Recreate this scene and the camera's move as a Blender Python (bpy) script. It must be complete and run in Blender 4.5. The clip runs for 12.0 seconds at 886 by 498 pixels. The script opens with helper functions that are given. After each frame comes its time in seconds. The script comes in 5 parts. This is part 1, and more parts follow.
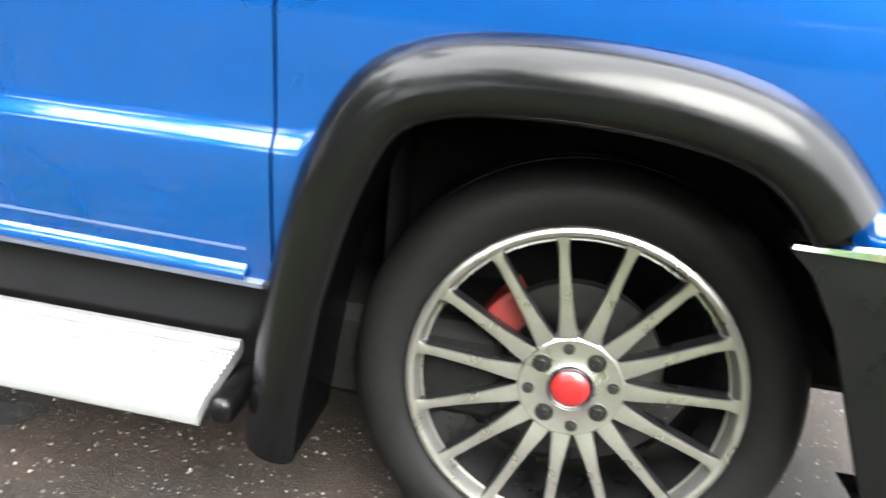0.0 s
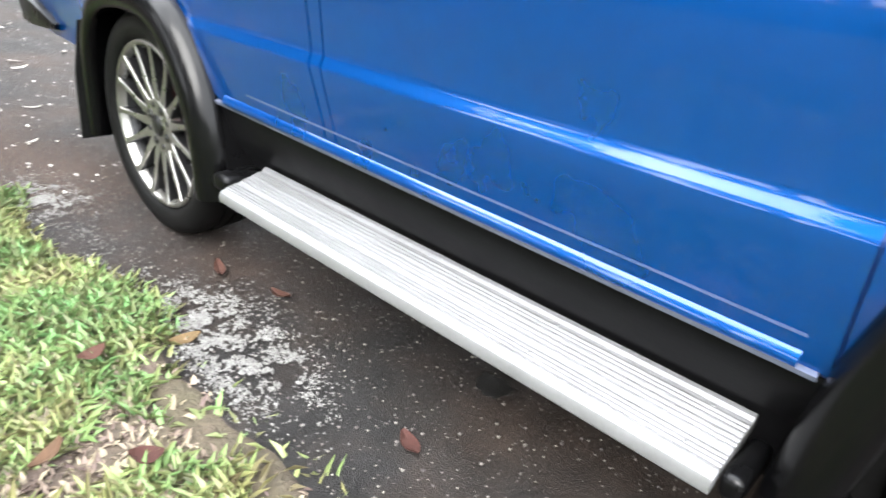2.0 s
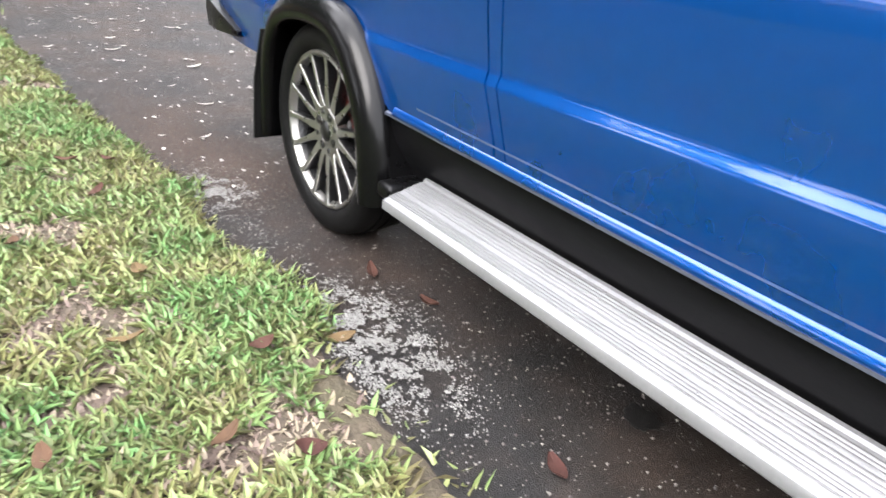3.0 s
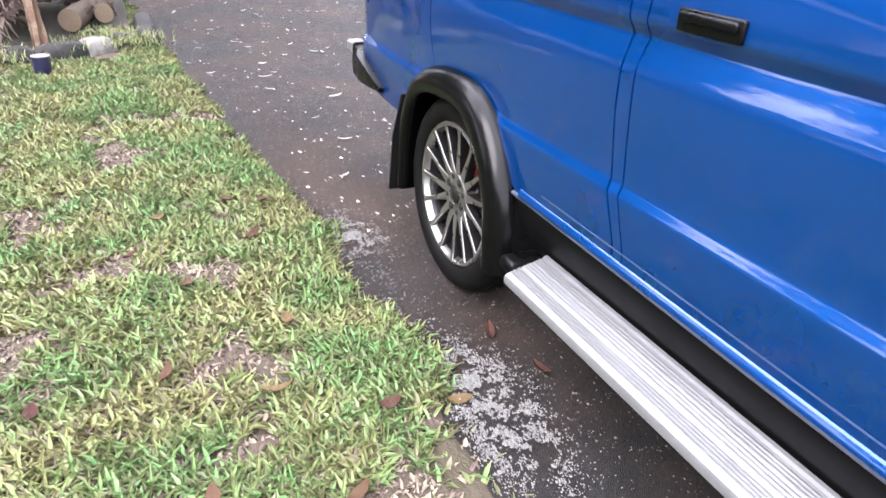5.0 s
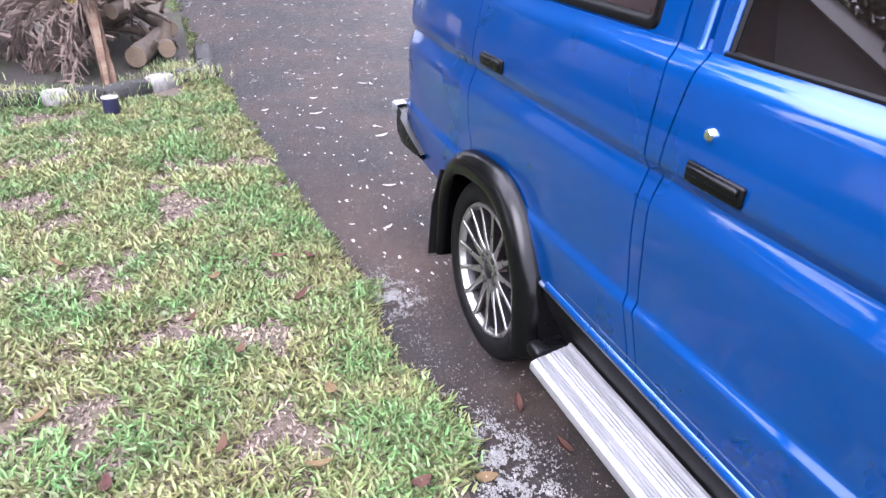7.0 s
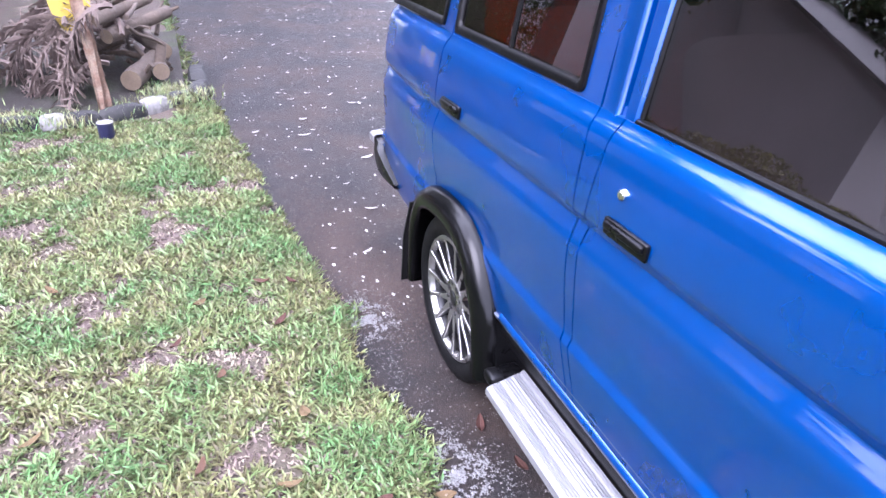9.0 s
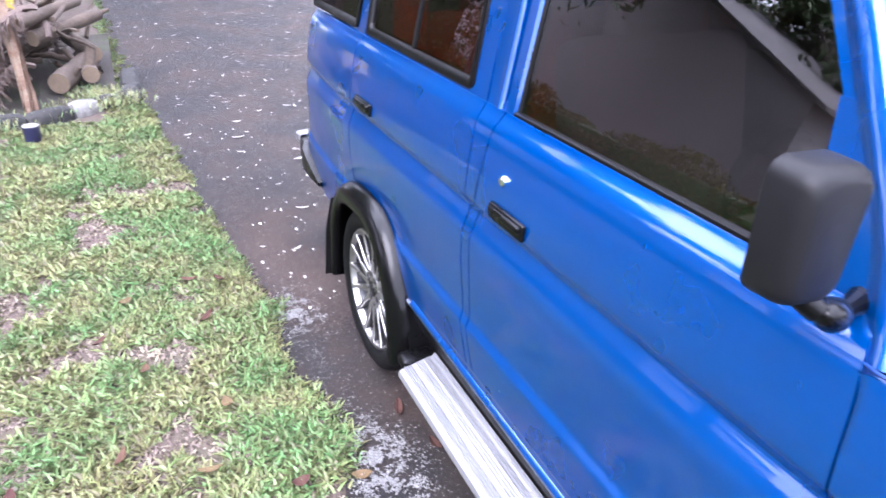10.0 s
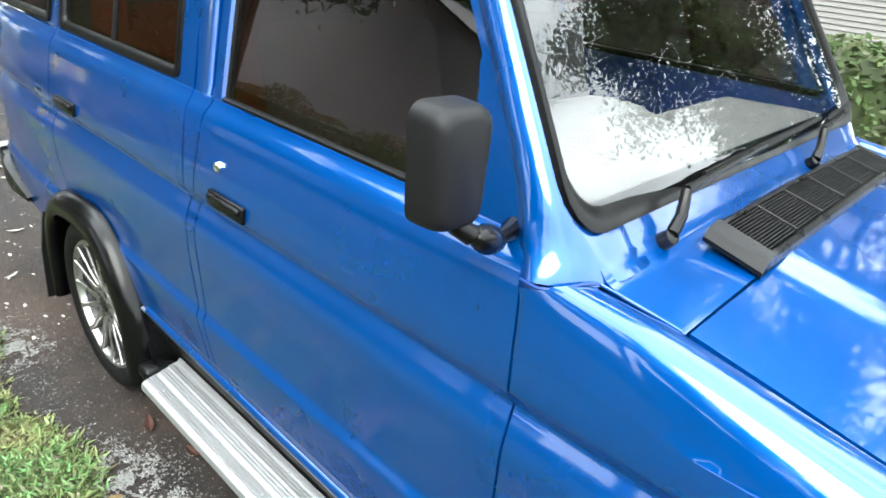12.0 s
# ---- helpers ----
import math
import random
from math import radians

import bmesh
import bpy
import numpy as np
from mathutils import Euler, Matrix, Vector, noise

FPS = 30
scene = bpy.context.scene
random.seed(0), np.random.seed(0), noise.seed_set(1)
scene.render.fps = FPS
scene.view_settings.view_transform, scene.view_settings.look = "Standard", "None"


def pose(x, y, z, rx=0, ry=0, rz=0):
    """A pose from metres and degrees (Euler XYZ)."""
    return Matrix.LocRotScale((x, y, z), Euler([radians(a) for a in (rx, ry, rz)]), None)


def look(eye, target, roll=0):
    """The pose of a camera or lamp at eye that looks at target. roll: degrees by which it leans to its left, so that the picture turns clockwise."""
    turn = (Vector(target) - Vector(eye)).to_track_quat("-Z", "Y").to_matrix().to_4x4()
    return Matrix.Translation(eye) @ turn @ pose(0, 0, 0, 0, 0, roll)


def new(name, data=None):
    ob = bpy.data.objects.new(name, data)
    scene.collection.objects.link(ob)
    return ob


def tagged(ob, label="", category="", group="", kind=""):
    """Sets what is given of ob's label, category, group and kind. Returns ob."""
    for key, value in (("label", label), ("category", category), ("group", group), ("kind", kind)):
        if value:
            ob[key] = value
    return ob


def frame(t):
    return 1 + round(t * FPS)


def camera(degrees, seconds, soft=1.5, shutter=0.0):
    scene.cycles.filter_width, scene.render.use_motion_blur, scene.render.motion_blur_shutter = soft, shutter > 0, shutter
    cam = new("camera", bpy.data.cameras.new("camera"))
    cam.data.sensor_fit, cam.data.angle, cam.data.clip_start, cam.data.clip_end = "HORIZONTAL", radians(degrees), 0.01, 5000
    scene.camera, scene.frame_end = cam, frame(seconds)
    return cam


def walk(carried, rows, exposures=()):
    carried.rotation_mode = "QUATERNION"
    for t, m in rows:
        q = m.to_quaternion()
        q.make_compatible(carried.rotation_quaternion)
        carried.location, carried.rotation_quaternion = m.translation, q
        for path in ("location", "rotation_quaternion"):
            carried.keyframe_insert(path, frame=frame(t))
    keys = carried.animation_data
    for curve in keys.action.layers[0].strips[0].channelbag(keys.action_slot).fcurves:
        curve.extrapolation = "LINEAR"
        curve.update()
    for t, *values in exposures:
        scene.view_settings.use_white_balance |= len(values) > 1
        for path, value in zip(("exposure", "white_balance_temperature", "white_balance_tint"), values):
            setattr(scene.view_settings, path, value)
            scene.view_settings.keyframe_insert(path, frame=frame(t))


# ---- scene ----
cam = camera(67.0, 12.0, soft=1.5, shutter=0.4)
PATH = [
    (0, (-0.083, -0.766, 0.835), (-0.353, 1.08, 0.115), 5.9),
    (0.5, (-0.179, -0.73, 0.875), (-0.668, 1.02, 0.04), 6.4),
    (1, (-0.226, -0.74, 0.855), (-1.034, 0.895, 0.035), 6.0),
    (1.5, (-0.265, -0.754, 0.881), (-1.301, 0.724, 0.019), 4.7),
    (2, (-0.326, -0.82, 0.91), (-1.521, 0.52, 0.031), 4.9),
    (2.5, (-0.372, -0.866, 0.916), (-1.685, 0.357, 0.032), 5.1),
    (3, (-0.392, -0.894, 0.936), (-1.811, 0.196, 0.042), 4.8),
    (3.5, (-0.408, -0.907, 0.98), (-1.895, 0.077, 0.075), 4.4),
    (5.5, (-0.373, -0.944, 1.269), (-1.971, -0.191, 0.331), 3.1),
    (6, (-0.371, -0.94, 1.353), (-1.983, -0.226, 0.409), 2.8),
    (6.5, (-0.381, -0.922, 1.418), (-2.004, -0.242, 0.468), 2.4),
    (7, (-0.368, -0.915, 1.488), (-1.999, -0.252, 0.539), 2.2),
    (9, (-0.24, -0.828, 1.655), (-1.877, -0.173, 0.712), 1.5),
    (9.5, (-0.167, -0.787, 1.672), (-1.795, -0.103, 0.733), 1.6),
    (10, (-0.074, -0.752, 1.67), (-1.662, 0.035, 0.743), 2.5),
    (10.5, (-0.02, -0.728, 1.651), (-1.525, 0.224, 0.74), 3.8),
    (11, (0.018, -0.708, 1.636), (-1.371, 0.428, 0.752), 4.9),
    (11.5, (0.041, -0.705, 1.635), (-1.254, 0.551, 0.771), 5.4),
    (12, (0.055, -0.705, 1.64), (-1.154, 0.63, 0.769), 5.3),
]
EXPOSURES = [(0.0, 2.3, 6500, 7), (0.5, 2.2, 6450, 6), (1.0, 1.9, 6400, 6), (2.0, 1.5, 6350, 9), (3.5, 1.2, 6450, 15), (5.5, 1.25, 6050, 22), (7.0, 1.3, 5800, 26), (9.0, 1.45, 5500, 31), (9.8, 1.5, 5550, 28), (10.5, 1.55, 5750, 20), (11.0, 1.45, 6050, 10), (12.0, 1.2, 6250, 2)]
walk(cam, [(t, look(eye, target, roll)) for t, eye, target, roll in PATH], EXPOSURES)

# ---- world and light ----
SUN_DIR = Vector((0.36, -0.65, 0.67)).normalized()
world = bpy.data.worlds.new("sky")
world.use_nodes = True
scene.world = world
wn, wl = world.node_tree.nodes, world.node_tree.links
wn.clear()
w_out = wn.new("ShaderNodeOutputWorld")
w_bg = wn.new("ShaderNodeBackground")
w_sky = wn.new("ShaderNodeTexSky")
w_sky.sky_type = "NISHITA"
w_sky.sun_disc = False
w_sky.sun_elevation = math.asin(SUN_DIR.z)
w_sky.sun_rotation = math.atan2(SUN_DIR.x, SUN_DIR.y)
w_sky.dust_density = 3.0
w_co = wn.new("ShaderNodeTexCoord")
w_noise = wn.new("ShaderNodeTexNoise")
w_noise.inputs["Scale"].default_value = 3.2
w_noise.inputs["Detail"].default_value = 6.0
w_noise.inputs["Roughness"].default_value = 0.55
w_ramp = wn.new("ShaderNodeValToRGB")
w_ramp.color_ramp.elements[0].position, w_ramp.color_ramp.elements[1].position = 0.40, 0.60
w_mix = wn.new("ShaderNodeMix")
w_mix.data_type = "RGBA"
w_mix.inputs[7].default_value = (36.0, 36.4, 37.4, 1)
wl.new(w_co.outputs["Generated"], w_noise.inputs["Vector"])
wl.new(w_noise.outputs["Fac"], w_ramp.inputs["Fac"])
w_scale = wn.new("ShaderNodeMath")
w_scale.operation = "MULTIPLY_ADD"
w_scale.inputs[1].default_value, w_scale.inputs[2].default_value = 0.35, 0.6
wl.new(w_ramp.outputs["Color"], w_scale.inputs[0])
wl.new(w_scale.outputs[0], w_mix.inputs[0])
wl.new(w_sky.outputs["Color"], w_mix.inputs[6])
w_xyz = wn.new("ShaderNodeSeparateXYZ")
w_rise = wn.new("ShaderNodeMapRange")
w_rise.inputs["From Min"].default_value, w_rise.inputs["From Max"].default_value = 0.0, 1.0
w_rise.inputs["To Min"].default_value, w_rise.inputs["To Max"].default_value = 0.8, 1.9
w_rise.interpolation_type = "SMOOTHSTEP"
w_mul = wn.new("ShaderNodeVectorMath")
w_mul.operation = "SCALE"
wl.new(w_co.outputs["Generated"], w_xyz.inputs[0])
wl.new(w_xyz.outputs["Z"], w_rise.inputs["Value"])
wl.new(w_mix.outputs[2], w_mul.inputs[0])
wl.new(w_rise.outputs[0], w_mul.inputs["Scale"])
wl.new(w_mul.outputs[0], w_bg.inputs["Color"])
w_bg.inputs["Strength"].default_value = 0.083
wl.new(w_bg.outputs["Background"], w_out.inputs["Surface"])

sun = new("sun", bpy.data.lights.new("sun", "SUN"))
sun.data.energy, sun.data.angle, sun.data.color = 2.6, radians(40), (1.0, 0.96, 0.9)
sun.matrix_world = look(SUN_DIR * 30, (0, 0, 0))


# ---- materials ----
def material(name, color, rough=0.5, metal=0.0, vary=0.15, scale=8.0, bump=0.0, bump_scale=60.0, coat=0.0, random_by="", spread=0.2, second=None, second_at=(0.45, 0.6), second_scale=2.0, coords="Object", spec=0.5, coat_ior=1.5):
    """A surface with colour variation at two scales, optional second colour in patches, and fine relief."""
    m = bpy.data.materials.new(name)
    m.use_nodes = True
    n, l = m.node_tree.nodes, m.node_tree.links
    p = n["Principled BSDF"]
    p.inputs["Roughness"].default_value = rough
    p.inputs["Metallic"].default_value = metal
    p.inputs["Coat Weight"].default_value = coat
    p.inputs["Coat Roughness"].default_value = 0.05
    p.inputs["Coat IOR"].default_value = coat_ior
    p.inputs["Specular IOR Level"].default_value = spec
    co = n.new("ShaderNodeTexCoord")
    big, small = n.new("ShaderNodeTexNoise"), n.new("ShaderNodeTexNoise")
    big.inputs["Scale"].default_value, big.inputs["Detail"].default_value = scale, 4
    small.inputs["Scale"].default_value, small.inputs["Detail"].default_value = scale * 9, 3
    for t in (big, small):
        l.new(co.outputs[coords], t.inputs["Vector"])
    add = n.new("ShaderNodeMath")
    add.operation = "ADD"
    l.new(big.outputs["Fac"], add.inputs[0])
    l.new(small.outputs["Fac"], add.inputs[1])
    value = n.new("ShaderNodeMapRange")
    value.inputs["From Min"].default_value, value.inputs["From Max"].default_value = 0.6, 1.4
    value.inputs["To Min"].default_value, value.inputs["To Max"].default_value = 1 - vary, 1 + vary
    l.new(add.outputs[0], value.inputs["Value"])
    hsv = n.new("ShaderNodeHueSaturation")
    hsv.inputs["Color"].default_value = (*color, 1)
    if second:
        patch, ramp, mix = n.new("ShaderNodeTexNoise"), n.new("ShaderNodeValToRGB"), n.new("ShaderNodeMix")
        patch.inputs["Scale"].default_value, patch.inputs["Detail"].default_value = second_scale, 8
        patch.inputs["Roughness"].default_value = 0.62
        l.new(co.outputs[coords], patch.inputs["Vector"])
        ramp.color_ramp.elements[0].position, ramp.color_ramp.elements[1].position = second_at
        l.new(patch.outputs["Fac"], ramp.inputs["Fac"])
        mix.data_type = "RGBA"
        mix.inputs[6].default_value, mix.inputs[7].default_value = (*color, 1), (*second, 1)
        l.new(ramp.outputs["Color"], mix.inputs[0])
        l.new(mix.outputs[2], hsv.inputs["Color"])
    if random_by:
        src = n.new("ShaderNodeObjectInfo") if random_by == "object" else n.new("ShaderNodeNewGeometry")
        ran = n.new("ShaderNodeMapRange")
        ran.inputs["To Min"].default_value, ran.inputs["To Max"].default_value = 1 - spread, 1 + spread
        l.new(src.outputs["Random" if random_by == "object" else "Random Per Island"], ran.inputs["Value"])
        mul = n.new("ShaderNodeMath")
        mul.operation = "MULTIPLY"
        l.new(value.outputs[0], mul.inputs[0])
        l.new(ran.outputs[0], mul.inputs[1])
        l.new(mul.outputs[0], hsv.inputs["Value"])
        hue = n.new("ShaderNodeMapRange")
        hue.inputs["To Min"].default_value, hue.inputs["To Max"].default_value = 0.5 - spread * 0.12, 0.5 + spread * 0.06
        l.new(src.outputs["Random" if random_by == "object" else "Random Per Island"], hue.inputs["Value"])
        l.new(hue.outputs[0], hsv.inputs["Hue"])
    else:
        l.new(value.outputs[0], hsv.inputs["Value"])
    l.new(hsv.outputs["Color"], p.inputs["Base Color"])
    rv = n.new("ShaderNodeMapRange")
    rv.inputs["From Min"].default_value, rv.inputs["From Max"].default_value = 0.3, 0.7
    rv.inputs["To Min"].default_value, rv.inputs["To Max"].default_value = max(rough - 0.06, 0.02), min(rough + 0.06, 1)
    l.new(big.outputs["Fac"], rv.inputs["Value"])
    l.new(rv.outputs[0], p.inputs["Roughness"])
    if bump:
        tex, b = n.new("ShaderNodeTexNoise"), n.new("ShaderNodeBump")
        tex.inputs["Scale"].default_value, tex.inputs["Detail"].default_value = bump_scale, 5
        l.new(co.outputs[coords], tex.inputs["Vector"])
        b.inputs["Strength"].default_value, b.inputs["Distance"].default_value = bump, 0.01
        l.new(tex.outputs["Fac"], b.inputs["Height"])
        l.new(b.outputs["Normal"], p.inputs["Normal"])
    return m


def glass(name, tint, gloss=0.0):
    """Window glass: tinted see-through with a real mirror-like gloss by Fresnel."""
    m = bpy.data.materials.new(name)
    m.use_nodes = True
    n, l = m.node_tree.nodes, m.node_tree.links
    n.remove(n["Principled BSDF"])
    clear, shine, fres, mix = n.new("ShaderNodeBsdfTransparent"), n.new("ShaderNodeBsdfGlossy"), n.new("ShaderNodeFresnel"), n.new("ShaderNodeMixShader")
    clear.inputs["Color"].default_value = (*tint, 1)
    shine.inputs["Roughness"].default_value = 0.01
    shine.inputs["Color"].default_value = (0.95, 0.95, 0.95, 1)
    fres.inputs["IOR"].default_value = 1.5 + gloss
    l.new(fres.outputs[0], mix.inputs[0])
    l.new(clear.outputs[0], mix.inputs[1])
    l.new(shine.outputs[0], mix.inputs[2])
    l.new(mix.outputs[0], n["Material Output"].inputs["Surface"])
    return m


PAINT = material("blue_paint", (0.0002, 0.050, 0.230), rough=0.30, metal=0.6, vary=0.05, scale=3, bump=0.0015, bump_scale=900, coat=1.0, coat_ior=1.6, spec=0.1)
# darker body blue; in the jamb gaps and frame channel it stands in for shade
PAINT_DARK = material("blue_paint_darker", (0.00148, 0.02516, 0.1332), rough=0.45, vary=0.08)
FILM = material("film_edge", (0.045, 0.075, 0.17), rough=0.5, vary=0.2, scale=12)
DARK = material("black_underbody", (0.003, 0.003, 0.003), spec=0.1, rough=0.8, vary=0.3, scale=12, bump=0.2, bump_scale=120)
PLASTIC = material("black_plastic", (0.002, 0.002, 0.0022), rough=0.30, spec=0.2, vary=0.12, scale=14, bump=0.04, bump_scale=500)
FLARE_BLACK = material("satin_black_flare", (0.002, 0.002, 0.0022), rough=0.2, spec=0.22, vary=0.12, scale=14, bump=0.02, bump_scale=500)
SILL_BLACK = material("black_sill", (0.004, 0.004, 0.0045), rough=0.45, spec=0.1, vary=0.2, scale=10, bump=0.06, bump_scale=260)
MIRROR_BLACK = material("mirror_plastic", (0.0045, 0.0045, 0.0052), rough=0.48, vary=0.08, spec=0.2, scale=20, bump=0.08, bump_scale=700)
SLAT = material("vent_slat", (0.004, 0.004, 0.0042), rough=0.34, spec=0.2, vary=0.1, scale=30)
RUBBER = material("tyre_rubber", (0.005, 0.005, 0.005), spec=0.10, rough=0.55, vary=0.25, scale=9, bump=0.1, bump_scale=180)
GASKET = material("rubber_gasket", (0.0018, 0.0018, 0.002), spec=0.15, rough=0.34, vary=0.2, scale=20, bump=0.05, bump_scale=200)
ALUMINIUM = material("ribbed_aluminium", (0.2395, 0.2395, 0.2464), rough=0.42, metal=0.6, vary=0.08, scale=14, bump=0.02, bump_scale=300)
RIM_FACE = material("machined_rim_face", (0.33, 0.322, 0.305), rough=0.30, metal=0.9, vary=0.10, scale=16)
RIM_DARK = material("rim_black", (0.006, 0.006, 0.0065), rough=0.3, vary=0.2, scale=16)
CHROME = material("chrome", (0.85, 0.85, 0.86), rough=0.12, metal=1.0, vary=0.05)
RED_CAP = material("red_cap", (0.185, 0.00592, 0.0074), rough=0.35, vary=0.12, scale=60, coat=0.5)
RED_CALIPER = material("red_caliper", (0.12, 0.0078, 0.006), rough=0.5, vary=0.2, scale=30)
STEEL = material("brake_steel", (0.055, 0.055, 0.055), rough=0.4, metal=0.9, vary=0.2, scale=20)
TINT = glass("tinted_glass", (0.32, 0.27, 0.26), 0.6)
CLEAR = glass("clear_glass", (0.87, 0.88, 0.88), 0.2)
SEAT = material("grey_seat_cloth", (0.111, 0.111, 0.1147), rough=0.9, vary=0.15, scale=10, bump=0.15, bump_scale=300)
DASH = material("grey_dashboard", (0.2664, 0.2701, 0.2664), rough=0.6, vary=0.1, scale=12, bump=0.06, bump_scale=400)
RED_CLOTH = material("orange_red_cloth", (0.3108, 0.0407, 0.00888), rough=0.9, vary=0.2, scale=8, bump=0.2, bump_scale=60)
LINING = material("cabin_lining", (0.045, 0.045, 0.045), rough=0.9, vary=0.15)
ASPHALT = material("old_asphalt", (0.0150, 0.0138, 0.0136), rough=0.6, spec=0.2, vary=0.55, scale=9, bump=0.8, bump_scale=330, second=(0.032, 0.0225, 0.0175), second_at=(0.42, 0.62), second_scale=1.3)
SOIL = material("lawn_soil", (0.0629, 0.04403, 0.03397), rough=0.95, vary=0.35, scale=5, bump=1.0, bump_scale=60, second=(0.05535, 0.04655, 0.02642), second_at=(0.42, 0.6), second_scale=1.7)
GROUND = material("verge_ground", (0.04588, 0.0555, 0.0222), rough=0.95, vary=0.3, scale=0.6, second=(0.04588, 0.037, 0.0222), second_at=(0.5, 0.7), second_scale=0.3)
GRASS = material("lawn_grass", (0.178, 0.190, 0.076), rough=0.55, vary=0.2, scale=2.5, random_by="island", spread=0.6, second=(0.092, 0.152, 0.052), second_at=(0.40, 0.58), second_scale=2.6)
STRAW = material("dry_grass", (0.1702, 0.1404, 0.1004), rough=0.7, vary=0.2, scale=3, random_by="island", spread=0.5)
BROWN_LEAF = material("brown_leaf", (0.066, 0.040, 0.022), rough=0.85, spec=0.2, vary=0.3, scale=40, random_by="object", spread=0.4)
PALE_LEAF = material("pale_litter", (0.296, 0.2849, 0.2553), rough=0.8, vary=0.2, scale=40, random_by="object", spread=0.25)
FLAKE = material("white_flakes", (0.140, 0.137, 0.130), rough=0.9, vary=0.2, scale=60, random_by="island", spread=0.3)
PETAL = material("white_petals", (0.2812, 0.2738, 0.2516), rough=0.85, vary=0.2, scale=40, random_by="island", spread=0.4)
GRIT = material("road_grit", (0.1258, 0.1157, 0.1044), rough=0.9, vary=0.3, scale=60, random_by="island", spread=0.6)
DUST = material("brown_dust", (0.05861, 0.04262, 0.03263), rough=0.95, vary=0.3, scale=30, random_by="island", spread=0.4)
OIL = material("oil_stain", (0.00814, 0.0074, 0.0074), rough=0.45, vary=0.3, scale=20, bump=0.4, bump_scale=330)
STONE = material("kerb_stone", (0.02331, 0.02227, 0.0202), rough=0.9, vary=0.4, scale=6, bump=0.6, bump_scale=30, second=(0.01347, 0.01347, 0.01243), second_at=(0.42, 0.6), second_scale=3)
KERB_WHITE = material("kerb_white", (0.1776, 0.1702, 0.1554), rough=0.9, vary=0.3, scale=6, bump=0.4, bump_scale=40, second=(0.0814, 0.074, 0.06512), second_at=(0.5, 0.66), second_scale=5)
BED = material("bed_soil", (0.01998, 0.01554, 0.0111), rough=0.95, vary=0.4, scale=8, bump=0.9, bump_scale=40, second=(0.02331, 0.02886, 0.00999), second_at=(0.5, 0.65), second_scale=3)
LIP = material("sill_trim", (0.1184, 0.1332, 0.1776), rough=0.35, metal=0.5, vary=0.1)
LOG = material("log_bark", (0.06512, 0.04736, 0.0333), rough=0.9, vary=0.4, scale=6, bump=0.8, bump_scale=30)
LOG_END = material("log_end", (0.1406, 0.1036, 0.06808), rough=0.9, vary=0.25, scale=12, bump=0.4, bump_scale=60)
FROND = material("dead_frond", (0.135, 0.108, 0.080), rough=0.85, vary=0.3, scale=6, random_by="island", spread=0.5)
STALK = material("palm_stalk", (0.105, 0.060, 0.036), rough=0.85, vary=0.45, scale=10, bump=0.6, bump_scale=50, second=(0.148, 0.1073, 0.07252), second_at=(0.45, 0.6), second_scale=9)
YELLOW = material("yellow_sheet", (0.3108, 0.222, 0.01628), rough=0.6, vary=0.12, scale=8)
PURPLE = material("blue_can", (0.02072, 0.02072, 0.0555), rough=0.45, vary=0.15, scale=20)
BARK = material("tree_bark", (0.0444, 0.03404, 0.0259), rough=0.95, vary=0.35, scale=5, bump=0.8, bump_scale=20)
LEAVES = material("tree_leaves", (0.040, 0.072, 0.020), rough=0.55, vary=0.25, scale=1.0, random_by="island", spread=0.45)
HEDGE = material("hedge_leaves", (0.04292, 0.06808, 0.01776), rough=0.6, vary=0.25, scale=1.5, random_by="island", spread=0.4)
HEDGE_YELLOW = material("yellow_hedge_leaves", (0.0962, 0.0851, 0.01776), rough=0.6, vary=0.25, scale=1.5, random_by="island", spread=0.35)
SIDING = material("pale_siding", (0.1776, 0.1717, 0.1628), rough=0.7, vary=0.12, scale=3)
PLASTER = material("grey_plaster", (0.27, 0.252, 0.258), rough=0.9, vary=0.15, scale=1.5, bump=0.3, bump_scale=25)
ROOF = material("roof_tiles", (0.115, 0.108, 0.108), rough=0.8, vary=0.25, scale=2)


# ---- building helpers ----
def part(name, bm, mat, parent=None, label="", smooth=True, angle=35.0):
    """Links a bmesh as one mesh object under a thing or part."""
    mesh = bpy.data.meshes.new(name)
    bmesh.ops.recalc_face_normals(bm, faces=bm.faces)
    bm.to_mesh(mesh)
    bm.free()
    for m in mat if isinstance(mat, (list, tuple)) else (mat,):
        mesh.materials.append(m)
    if smooth:
        mesh.shade_smooth()
        mesh.set_sharp_from_angle(angle=radians(angle))
    ob = new(name, mesh)
    ob.parent = parent
    if label:
        ob["label"] = label
    return ob


def grid(rows, close=False, flip=False):
    """A bmesh skin over rows of equally many points."""
    bm = bmesh.new()
    vs = [[bm.verts.new(p) for p in row] for row in rows]
    for a, b in zip(vs, vs[1:]):
        m = len(a)
        for i in range(m if close else m - 1):
            bm.faces.new((a[i], a[(i + 1) % m], b[(i + 1) % m], b[i]))
    return bm


def thicken(bm, offset):
    """Gives a skin thickness: a shifted copy of it, joined along the open edges."""
    bmesh.ops.remove_doubles(bm, verts=bm.verts, dist=1e-5)
    edge = [e for e in bm.edges if len(e.link_faces) == 1]
    faces = list(bm.faces)
    twin = {v: bm.verts.new(v.co + Vector(offset)) for v in list(bm.verts)}
    for e in edge:
        a, b = e.verts
        bm.faces.new((a, b, twin[b], twin[a]))
    for f in faces:
        bm.faces.new([twin[v] for v in reversed(f.verts)])
    return bm


